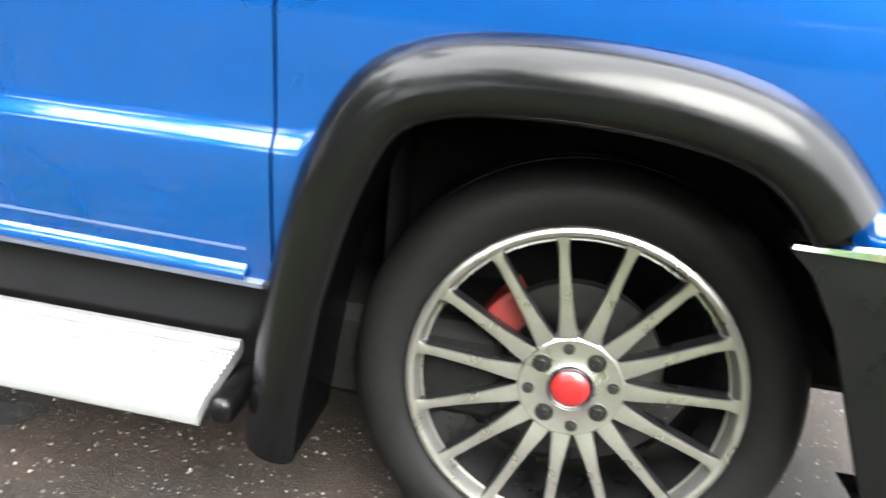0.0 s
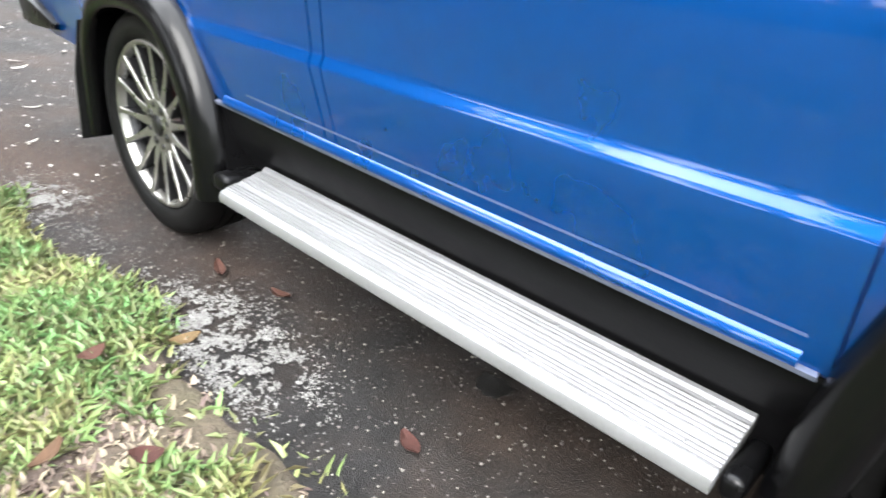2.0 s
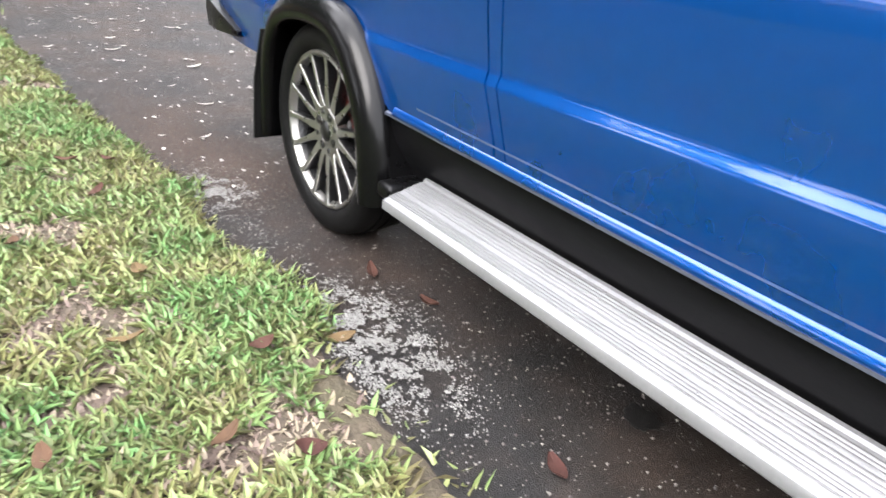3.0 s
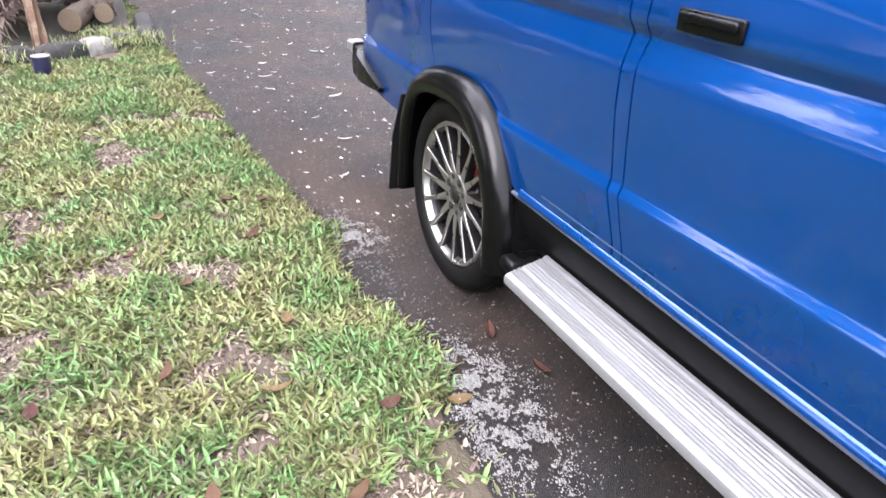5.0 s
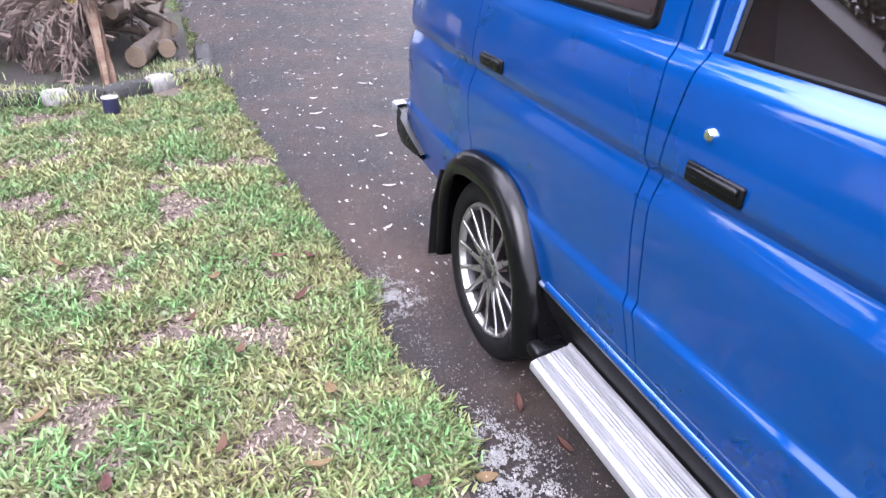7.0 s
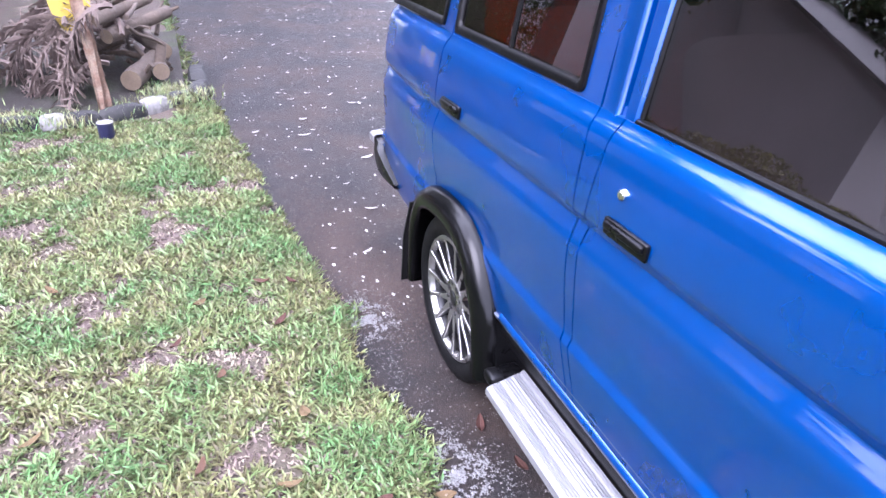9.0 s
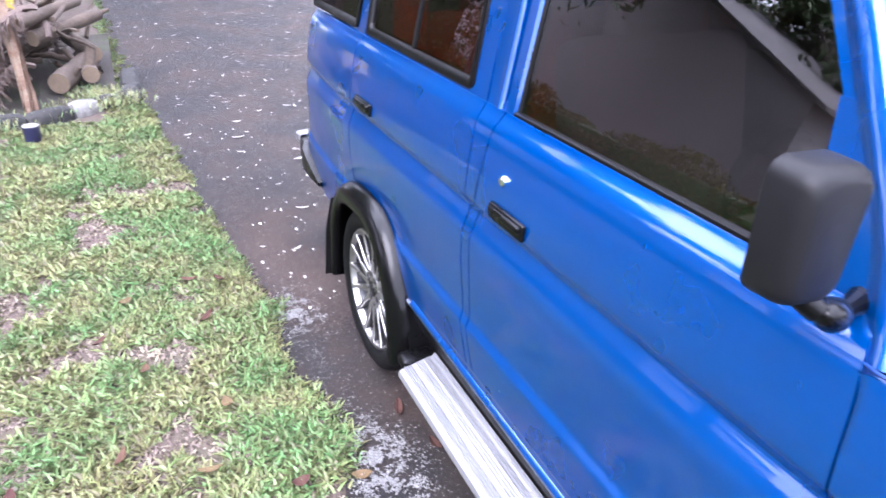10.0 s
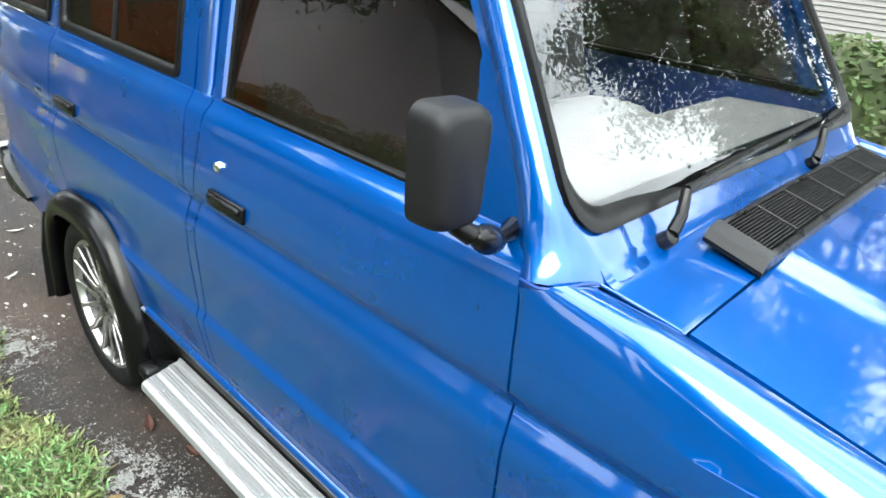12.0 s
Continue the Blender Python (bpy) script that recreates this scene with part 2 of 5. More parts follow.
def box(size, at=(0, 0, 0), bevel=0.0, seg=2, bm=None):
    bm = bm or bmesh.new()
    made = bmesh.ops.create_cube(bm, size=1.0, matrix=Matrix.Translation(at) @ Matrix.Diagonal((*size, 1)))
    if bevel:
        es = {e for v in made["verts"] for e in v.link_edges}
        bmesh.ops.bevel(bm, geom=list(es), offset=bevel, segments=seg, affect="EDGES", profile=0.5)
    return bm


def lathe(profile, steps=48, axis="y", close=False):
    """Turns (radius, along) pairs round an axis."""
    rows = []
    for i in range(steps + 1):
        a = 2 * math.pi * i / steps
        c, s = math.cos(a), math.sin(a)
        rows.append([(r * c, h, r * s) if axis == "y" else (r * c, r * s, h) for r, h in profile])
    bm = grid(rows)
    bmesh.ops.remove_doubles(bm, verts=bm.verts, dist=1e-5)
    return bm


def tube(points, radii, sides=8, caps=True):
    """A tapered tube along points."""
    pts = [Vector(p) for p in points]
    rows = []
    for i, p in enumerate(pts):
        d = (pts[min(i + 1, len(pts) - 1)] - pts[max(i - 1, 0)]).normalized()
        side = d.cross(Vector((0, 0, 1)) if abs(d.z) < 0.95 else Vector((1, 0, 0))).normalized()
        up = side.cross(d)
        r = radii[i] if isinstance(radii, (list, tuple)) else radii
        rows.append([p + (side * math.cos(a) + up * math.sin(a)) * r for a in [2 * math.pi * k / sides for k in range(sides)]])
    bm = grid(rows, close=True)
    if caps:
        bm.verts.ensure_lookup_table()
        bm.faces.new(bm.verts[:sides])
        bm.faces.new(bm.verts[-sides:])
    return bm


def from_arrays(name, verts, faces, mat, parent=None):
    mesh = bpy.data.meshes.new(name)
    mesh.from_pydata(verts.tolist(), [], faces.tolist() if hasattr(faces, "tolist") else faces)
    mesh.materials.append(mat)
    ob = new(name, mesh)
    ob.parent = parent
    return ob


def lerp(a, b, t):
    return a + (b - a) * t


# ---- ground ----
EDGE_X = [-60, -14, -7.1, -5.4, -4.7, -3.7, -2.97, -2.72, -2.32, -2.04, -1.75, -1.57, -1.38, -1.1, -0.6, 3, 30]
EDGE_Y = [-1.6, -0.95, -0.70, -0.57, -0.50, -0.44, -0.37, -0.29, -0.37, -0.31, -0.25, -0.30, -0.29, -0.28, -0.45, -0.7, -1.0]


def edge_y(x):
    return float(np.interp(x, EDGE_X, EDGE_Y)) + 0.03 * noise.noise(Vector((x * 3.1, 0.3, 0))) + 0.03 * noise.noise(Vector((x * 11.0, 4.3, 0)))


def lawn_z(x, y):
    d = edge_y(x) - y
    return -0.012 + 0.018 * min(max(d / 0.03, 0), 1) + 0.018 * min(max(d / 0.25, 0), 1) + 0.02 * noise.noise(Vector((x * 1.2, y * 1.2, 2.0))) * min(max(d / 0.5, 0), 1)


bm = grid([[(x, y, -0.03) for y in (-400, -60, -20, 0, 20, 60, 400)] for x in (-400, -60, -20, 0, 20, 60, 400)])
tagged(part("ground", bm, GROUND), "green and brown open ground reaching the horizon", "ground", kind="structure")

xs = [-60 + 4 * i for i in range(12)] + [-12 + 0.25 * i for i in range(61)] + [4, 8, 14, 22, 30]
bm = grid([[(x, lerp(edge_y(x) - 0.12, 4.4, k / 14), 0.003 * noise.noise(Vector((x * 1.5, k * 0.6, 0)))) for k in range(15)] for x in xs])
tagged(part("road", bm, ASPHALT), "worn grey asphalt driveway with brown dusty patches", "road", kind="structure")

xs = [-14 + 0.12 * i for i in range(135)]
rows = []
for x in xs:
    e = edge_y(x)
    rows.append([(x, e - d, lawn_z(x, e - d)) for d in [0, 0.04, 0.08, 0.12, 0.18, 0.25] + [0.37 + 0.12 * k for k in range(30)] + [5, 8, 14]])
tagged(part("lawn_soil", grid(rows), SOIL), "brown bare soil showing through the lawn beside the driveway", "soil", kind="structure")


# ---- the car ----
WIDTH = 1.60
SEC_Z = [0.415, 0.440, 0.450, 0.485, 0.565, 0.606, 0.627, 0.632, 0.637, 0.643, 0.649, 0.654, 0.664, 0.715, 0.815, 0.872, 0.892, 0.905, 0.930, 0.946, 0.954, 0.958, 0.963, 0.972, 0.981, 0.988, 0.996, 1.036, 1.076, 1.112, 1.147, 1.170, 1.186, 1.198, 1.209, 1.222, 1.240]
SEC_Y = [0.024, 0.010, 0.003, -0.001, -0.007, -0.0086, -0.0092, -0.0083, -0.0056, -0.0020, 0.0016, 0.0038, 0.0046, 0.0034, 0.000, 0.000, 0.0015, 0.0050, 0.0150, 0.0220, 0.0262, 0.0272, 0.0250, 0.0196, 0.0140, 0.0108, 0.0100, 0.0140, 0.0205, 0.0275, 0.0350, 0.0410, 0.0485, 0.0590, 0.069, 0.076, 0.081]


def sill_z(x):
    return 0.446 + 0.016 * (-0.448 - x)


def plan_y(x):
    """How far the flank draws in towards the nose and the tail."""
    y = 0.0
    if x > 0.15:
        y += 0.16 * (x - 0.15) ** 2
    if x < -2.55:
        y += 0.045 * ((-2.55 - x) / 0.75) ** 2
    if x < -3.16:
        u = min((-3.16 - x) / 0.16, 1.0)
        y += 0.16 * (1 - math.sqrt(max(1 - u * u, 0.0)))
    return y


def shut_x(z):
    """Front edge of the front door, leaning back towards the belt."""
    return float(np.interp(z, [0.90, 1.03, 1.13, 1.18, 1.24], [-0.418, -0.432, -0.447, -0.460, -0.484]))


def nose_drop(x):
    """How far the fender's shoulder sinks towards the nose."""
    return 0.07 * (x + 0.42) + 0.10 * max(x + 0.25, 0)


def flank(x, z):
    zz = z
    if x > -0.42 and z > 1.0:
        zz = z + nose_drop(x) * min((z - 1.0) / 0.1, 1)
    return float(np.interp(zz, SEC_Z, SEC_Y)) + plan_y(x)


def side(points, left):
    return [(x, WIDTH - y, z) for x, y, z in points] if left else points


def panel(name, x0, x1, low, high, parent, left, edges=None, thick=0.02, step=0.05, mat=None):
    """A pressed flank panel between x0 and x1 (or curves edges(z)), from low(x) to high(x)."""
    n = max(2, int(abs(x1 - x0) / step))
    zs = sorted(set(SEC_Z + [0.52, 0.59, 0.765, 0.84]))
    rows = []
    for i in range(n + 1):
        u = i / n
        row = []
        for z in zs:
            a, b = edges(z) if edges else (x0, x1)
            x = lerp(a, b, u)
            zc = min(max(z, low(x)), high(x))
            a, b = edges(zc) if edges else (x0, x1)
            x = lerp(a, b, u)
            row.append((x, flank(x, zc), zc))
        rows.append(side(row, left))
    bm = grid(rows)
    bmesh.ops.remove_doubles(bm, verts=bm.verts, dist=2e-4)
    bmesh.ops.dissolve_degenerate(bm, edges=bm.edges, dist=1e-4)
    thicken(bm, (0, -thick if left else thick, 0))
    return part(name, bm, mat or PAINT, parent, angle=28)


TOP_Y, TOP_Z = [0.0350, 0.0382, 0.0420, 0.049, 0.064, 0.084, 0.104, 0.122], [1.147, 1.160, 1.172, 1.181, 1.185, 1.184, 1.178, 1.171]
SHOULDER_DOOR = [(1.05, 0.0163), (1.076, 0.0205), (1.112, 0.0275), (1.147, 0.0350), (1.160, 0.0382), (1.172, 0.0420), (1.181, 0.049), (1.185, 0.064), (1.184, 0.084), (1.178, 0.104), (1.171, 0.122)]
SHOULDER_ROUND = [(1.05, 0.0163), (1.076, 0.0205), (1.100, 0.0270), (1.122, 0.035), (1.139, 0.046), (1.152, 0.059), (1.162, 0.074), (1.168, 0.089), (1.171, 0.101), (1.172, 0.112), (1.171, 0.122)]
FRONT_X, REAR_X, AXLE_Z = -0.004, -2.18, 0.325
ARCH_F = [(-0.452, 0.22), (-0.436, 0.36), (-0.420, 0.467), (-0.380, 0.620), (-0.353, 0.688), (-0.320, 0.742), (-0.281, 0.774), (-0.238, 0.790), (-0.171, 0.799), (-0.085, 0.803), (0.005, 0.801), (0.094, 0.790), (0.158, 0.774), (0.215, 0.742), (0.251, 0.709), (0.268, 0.678)]
ARCH_R = [(-1.80, 0.22), (-1.822, 0.43), (-1.868, 0.53), (-1.922, 0.61), (-1.98, 0.668), (-2.04, 0.702), (-2.11, 0.717), (-2.18, 0.720), (-2.26, 0.717), (-2.36, 0.704), (-2.44, 0.676), (-2.505, 0.625), (-2.555, 0.54), (-2.582, 0.44), (-2.60, 0.22)]


def arch_low(x, arch, base):
    """The lower edge of a panel that the wheel arch cuts into."""
    pts = sorted(arch)
    if x <= pts[0][0] or x >= pts[-1][0]:
        return base
    return max(base, float(np.interp(x, [p[0] for p in pts], [p[1] for p in pts])) - 0.012)


def flare(name, arch, centre, parent, left, low_z=0.20):
    """A bulging black plastic wheel-arch extension."""
    prof = [(0.0, 0.000), (0.002, -0.012), (0.010, -0.030), (0.024, -0.046), (0.044, -0.056), (0.064, -0.058), (0.078, -0.054), (0.086, -0.046), (0.086, -0.030), (0.086, 0.03), (0.086, 0.10)]
    pts, fine = arch, []
    for (ax, az), (bx, bz) in zip(pts, pts[1:]):
        k = max(1, int(math.hypot(bx - ax, bz - az) / 0.025))
        fine += [(lerp(ax, bx, i / k), lerp(az, bz, i / k)) for i in range(k)]
    fine.append(pts[-1])
    for _ in range(4):
        fine = [fine[0]] + [((a[0] + 2 * b[0] + c[0]) / 4, (a[1] + 2 * b[1] + c[1]) / 4) for a, b, c in zip(fine, fine[1:], fine[2:])] + [fine[-1]]
    rows = []
    for i, (x, z) in enumerate(fine):
        a, b = fine[max(i - 1, 0)], fine[min(i + 1, len(fine) - 1)]
        t = Vector((b[0] - a[0], 0, b[1] - a[1])).normalized()
        n_in = Vector((t.z, 0, -t.x))
        if n_in.dot(Vector((centre - x, 0, AXLE_Z - z))) < 0:
            n_in = -n_in
        base = plan_y(x) - 0.007
        rows.append(side([(x + n_in.x * d, base + y, z + n_in.z * d) for d, y in prof], left))
    bm = grid(rows)
    thicken(bm, (0, -0.006 if left else 0.006, 0))
    return part(name, bm, FLARE_BLACK, parent, "satin black plastic wheel arch flare", angle=50)


def wheel_meshes():
    """Meshes of one alloy wheel about its own centre; its face looks towards -y."""
    out = {}
    bm = lathe([(0.222, 0.004), (0.215, 0.02), (0.205, 0.05), (0.200, 0.12), (0.208, 0.17), (0.222, 0.19), (0.226, 0.19)], 60)
    out["barrel"] = bm
    out["rim_lip"] = lathe([(0.211, 0.018), (0.2155, 0.003), (0.218, -0.002), (0.2235, -0.004), (0.2285, -0.002), (0.231, 0.006), (0.228, 0.014), (0.218, 0.02), (0.208, 0.018)], 72)
    out["tyre"] = lathe([(0.226, 0.010), (0.232, 0.002), (0.236, -0.004), (0.246, -0.011), (0.262, -0.015), (0.278, -0.013), (0.292, -0.006), (0.301, 0.004), (0.307, 0.018), (0.3095, 0.034), (0.3105, 0.050), (0.304, 0.0505), (0.304, 0.057), (0.3115, 0.0575), (0.312, 0.085), (0.305, 0.0855), (0.305, 0.092), (0.312, 0.0925), (0.3115, 0.125), (0.304, 0.1255), (0.304, 0.132), (0.3105, 0.1325), (0.308, 0.16), (0.300, 0.18), (0.282, 0.195), (0.250, 0.198), (0.232, 0.19), (0.226, 0.178)], 96)
    # one spoke, along +x
    bm = bmesh.new()
    rows = []
    for r, w, y in ((0.058, 0.0150, 0.016), (0.085, 0.0125, 0.010), (0.12, 0.0092, 0.007), (0.16, 0.0076, 0.005), (0.195, 0.0070, 0.002), (0.207, 0.0078, 0.000), (0.217, 0.0110, -0.002)):
        rows.append([(r, y + 0.034, -w * 0.7), (r, y + 0.003, -w), (r, y, -w + 0.0015), (r, y - 0.0008, 0), (r, y, w - 0.0015), (r, y + 0.003, w), (r, y + 0.034, w * 0.7)])
    bm = grid(rows)
    for f in bm.faces:
        f.material_index = 0 if all(v.co.y < 0.021 for v in f.verts) else 1
    out["spoke"] = bm
    out["hub"] = lathe([(0.074, 0.045), (0.074, 0.014), (0.070, 0.0105), (0.050, 0.0125), (0.038, 0.011), (0.033, 0.009), (0.0305, 0.012), (0.030, 0.03)], 60)
    out["cap"] = lathe([(0.0001, 0.0015), (0.012, 0.0025), (0.022, 0.005), (0.0265, 0.0085), (0.0295, 0.013)], 32)
    out["cap_ring"] = lathe([(0.0265, 0.0080), (0.0285, 0.0065), (0.0305, 0.0085), (0.0305, 0.014)], 32)
    out["nut"] = lathe([(0.0001, 0.0080), (0.0050, 0.0080), (0.0058, 0.0098), (0.0070, 0.0104), (0.0130, 0.0100), (0.0134, 0.0130)], 16)
    out["bolt"] = lathe([(0.0001, 0.0082), (0.0042, 0.0082), (0.0048, 0.0100), (0.0082, 0.0098), (0.0088, 0.0125)], 12)
    out["disc"] = lathe([(0.04, 0.075), (0.13, 0.075), (0.132, 0.08), (0.132, 0.095), (0.13, 0.1), (0.04, 0.1)], 48)
    rows = []
    for i in range(9):
        a = radians(128 + 9 * i)
        c, s = math.cos(a), math.sin(a)
        rows.append([(r * c, y, r * s) for r, y in ((0.095, 0.060), (0.099, 0.048), (0.142, 0.046), (0.150, 0.052), (0.150, 0.115), (0.095, 0.115))])
    out["caliper"] = grid(rows, close=True)
    for b in out.values():
        bmesh.ops.scale(b, vec=(1.04, 1.04, 1.04), verts=b.verts)
    return out


def to_mesh(name, bm, mats, angle=35, turn=True):
    mesh = bpy.data.meshes.new(name)
    if turn:
        bmesh.ops.recalc_face_normals(bm, faces=bm.faces)
    bm.to_mesh(mesh)
    bm.free()
    for m in mats:
        mesh.materials.append(m)
    mesh.shade_smooth()
    mesh.set_sharp_from_angle(angle=radians(angle))
    return mesh


WM = {k: to_mesh(k, b, m) for (k, b), m in zip(wheel_meshes().items(), ([RIM_DARK], [RIM_FACE], [RUBBER], [RIM_FACE, RIM_DARK], [RIM_FACE], [RED_CAP], [RIM_DARK], [RIM_DARK], [STEEL], [STEEL], [RED_CALIPER]))}
WM["cap_plain"] = WM["cap"].copy()
WM["cap_plain"].materials[0] = STEEL


def wheel(parent, x, y, z, left, turn, camber=0.0, caliper=0.0, cap="cap"):
    hub = new("wheel", WM["barrel"])
    hub.parent = parent
    hub["label"] = "fifteen-spoke machined alloy wheel with black tyre"
    hub.matrix_basis = pose(x, y, z, camber, 0, 180 if left else 0)

    def sub(name, key, angle=0.0, at=(0, 0, 0), label=""):
        ob = new(name, WM[key])
        ob.parent = hub
        ob.matrix_basis = pose(*at, 0, -angle, 0)
        if label:
            ob["label"] = label
        return ob

    sub("tyre", "tyre", label="black rubber tyre")
    sub("rim_lip", "rim_lip")
    for i in range(15):
        sub("spoke", "spoke", turn + 24 * i)
    sub("hub_plate", "hub")
    sub("centre_cap", cap, label="red domed centre cap" if cap == "cap" else "dark grey centre cap")
    sub("cap_ring", "cap_ring", label="dark cap ring")
    for i in range(4):
        a = radians(turn + 50 + 90 * i)
        sub("lug_nut", "nut", 0, (0.054 * math.cos(a), 0, 0.054 * math.sin(a)))
        a = radians(turn + 5 + 90 * i)
        sub("cover_bolt", "bolt", 0, (0.060 * math.cos(a), 0, 0.060 * math.sin(a)))
    sub("brake_disc", "disc")
    sub("brake_caliper", "caliper", caliper, label="red brake caliper")
    return hub


car = tagged(new("car"), "glossy blue boxy wagon with black arches and silver running boards", "car")
car.empty_display_size = 0.2

wheel(car, FRONT_X, 0.070, 0.325, False, 5.5, -5)
wheel(car, REAR_X, -0.016, 0.321, False, 13.0, 0, -110, "cap_plain")
wheel(car, FRONT_X, WIDTH - 0.07, 0.325, True, 0.0, -5)
wheel(car, REAR_X, WIDTH + 0.016, 0.321, True, 0.0, 0, -110, "cap_plain")

BELT = 1.220


def pane(name, bm, offset, mat, owner, label="", toward=(0, -1, 0), smooth=True):
    """A pane of glass: two sheets that face the same way, joined round the edge."""
    bmesh.ops.remove_doubles(bm, verts=bm.verts, dist=1e-5)
    bm.normal_update()
    for f in list(bm.faces):
        if f.normal.dot(Vector(toward)) < 0:
            f.normal_flip()
    edge = [e for e in bm.edges if len(e.link_faces) == 1]
    faces = list(bm.faces)
    twin = {v: bm.verts.new(v.co + Vector(offset)) for v in list(bm.verts)}
    for e in edge:
        a, b = e.verts
        bm.faces.new((a, b, twin[b], twin[a]))
    for f in faces:
        bm.faces.new([twin[v] for v in f.verts])
    ob = new(name, to_mesh(name, bm, [mat], 35, False))
    ob.parent = owner
    if label:
        ob["label"] = label
    ob.visible_shadow = False
    return ob


def door_edge_rear(z):
    """Rear edge of the front door: it swings forward below the lower crease."""
    return float(np.interp(z, [0.43, 0.53, 0.585, 0.64, 0.71, 0.91, 1.015, 1.24], [-1.355, -1.375, -1.395, -1.414, -1.423, -1.440, -1.442, -1.430]))


def rear_door_front(z):
    """Front edge of the rear door; the pillar strip between the doors widens upwards."""
    return float(np.interp(z, [0.43, 0.53, 0.65, 0.79, 0.90, 1.00, 1.10, 1.16, 1.24, 1.43, 1.72], [-1.400, -1.413, -1.460, -1.482, -1.488, -1.500, -1.512, -1.520, -1.540, -1.560, -1.580]))


def glass_y(z):
    return 0.090 + (z - 1.24) * 0.20


for left in (False, True):
    sgn = "left" if left else "right"
    # front fender with its rolled top
    low = lambda x: arch_low(x, ARCH_F, sill_z(x) if x < -0.3 else 0.50)
    fender = panel("front_fender", -0.417, 0.58, low, lambda x: 1.05, car, left, edges=lambda z: (shut_x(z) + 0.003, 0.58), step=0.03)
    rows = []
    for i in range(40):
        u = (i / 39) ** 1.3
        row = []
        for k, ((za, ya), (zb, yb)) in enumerate(zip(SHOULDER_DOOR, SHOULDER_ROUND)):
            x = lerp(shut_x(za) + 0.003, 0.58, u)
            f = min(max((x + 0.43) / 0.60, 0), 1)
            base, y, z = plan_y(x), lerp(ya, yb, f), lerp(za, zb, f)
            inner = float(np.interp(x, [-0.45, -0.42, -0.395, -0.38, -0.366, -0.23], [0.037, 0.041, 0.049, 0.068, 0.110, 0.120]))
            if k > 3:
                y2 = min(y, max(inner - base, 0.035))
                if y2 < y:
                    z = min(z, float(np.interp(y2, TOP_Y, TOP_Z)))
                    y = y2
            y = flank(x, 1.05) - base if k == 0 else y
            row.append((x, base + y, z - nose_drop(x) * min((z - 1.0) / 0.1, 1) if k else z))
        rows.append(side(row, left))
    part("fender_top", thicken(grid(rows), (0, 0, -0.015)), PAINT, fender, angle=50)
    # front door
    door = panel("front_door", -1.43, -0.4225, sill_z, lambda x: BELT, car, left, edges=lambda z: (door_edge_rear(z), shut_x(z) - 0.0025), step=0.06)
    # door window frame and glass
    def frame_post(name, pts, w, d, owner, mat=PAINT):
        rows = []
        for x, z in pts:
            y = glass_y(z)
            rows.append(side([(x - w, y + 0.004, z), (x - w + 0.006, y - d, z), (x + w - 0.006, y - d, z), (x + w, y + 0.004, z), (x + w, y + 0.02, z), (x - w, y + 0.02, z)], left))
        bm = grid(rows, close=True)
        return part(name, bm, mat, owner, angle=30)
    frame_post("window_post", [(-1.426, 1.210), (-1.432, 1.43), (-1.440, 1.69)], 0.023, 0.006, door)
    frame_post("run_channel", [(-1.397, 1.214), (-1.404, 1.43), (-1.412, 1.69)], 0.007, 0.001, door, GASKET)
    frame_post("window_post", [(-0.508, 1.23), (-0.528, 1.285), (-0.562, 1.347), (-0.619, 1.43), (-0.696, 1.545), (-0.80, 1.70)], 0.021, 0.006, door)
    bm = grid([side([(x, glass_y(z) + 0.006, z) for z in (1.200, 1.45, 1.70)], left) for x in (-1.42, -1.1, -0.8)] + [side([(-0.53, glass_y(1.200) + 0.006, 1.200), (-0.64, glass_y(1.45) + 0.006, 1.45), (-0.80, glass_y(1.70) + 0.006, 1.70)], left)])
    pane("window_glass", bm, (0, 0.004 * (-1 if left else 1), 0), TINT, door, "dark tinted side window")
    rows = [side([(x, 0.078, 1.210), (x, 0.0765, 1.218), (x, 0.079, 1.226), (x, 0.085, 1.229), (x, 0.096, 1.228), (x, 0.096, 1.210)], left) for x in (-1.402, -1.1, -0.8, -0.60)]
    part("window_weatherstrip", grid(rows, close=True), GASKET, door, "black rubber window strip", angle=40)
    # sail panel ahead of the window
    rows = [side([(-0.60, 0.080, 1.214), (-0.484, 0.076, 1.214)], left), side([(-0.62, 0.096, 1.285), (-0.508, 0.090, 1.285)], left), side([(-0.655, 0.126, 1.455), (-0.612, 0.124, 1.455)], left)]
    part("sail_panel", thicken(grid(rows), (0, 0.012 * (-1 if left else 1), 0)), PAINT, door)
    # handle: black flap in a black surround
    def handle(owner, x0, x1, z0, z1):
        yb = flank((x0 + x1) / 2, (z0 + z1) / 2)
        bm = box((x1 - x0, 0.014, z1 - z0), ((x0 + x1) / 2, yb - 0.004, (z0 + z1) / 2), 0.005, 3)
        box(((x1 - x0) * 0.90, 0.016, (z1 - z0) * 0.45), ((x0 + x1) / 2, yb - 0.012, z0 + (z1 - z0) * 0.66), 0.006, 3, bm)
        if left:
            bmesh.ops.transform(bm, matrix=Matrix.Translation((0, WIDTH, 0)) @ Matrix.Diagonal((1, -1, 1, 1)), verts=bm.verts)
        h = part("door_handle", bm, PLASTIC, owner, "black flap door handle")
        cup = grid([[(lerp(x0 + 0.006, x1 - 0.006, k / 12), yb + d, z0 + 0.004 - 0.010 * math.sin(math.pi * k / 12) ** 0.6 * e) for d, e in ((-0.001, 0.0), (-0.004, 0.6), (-0.0035, 1.0), (0.002, 1.15))] for k in range(13)])
        if left:
            bmesh.ops.transform(cup, matrix=Matrix.Translation((0, WIDTH, 0)) @ Matrix.Diagonal((1, -1, 1, 1)), verts=cup.verts)
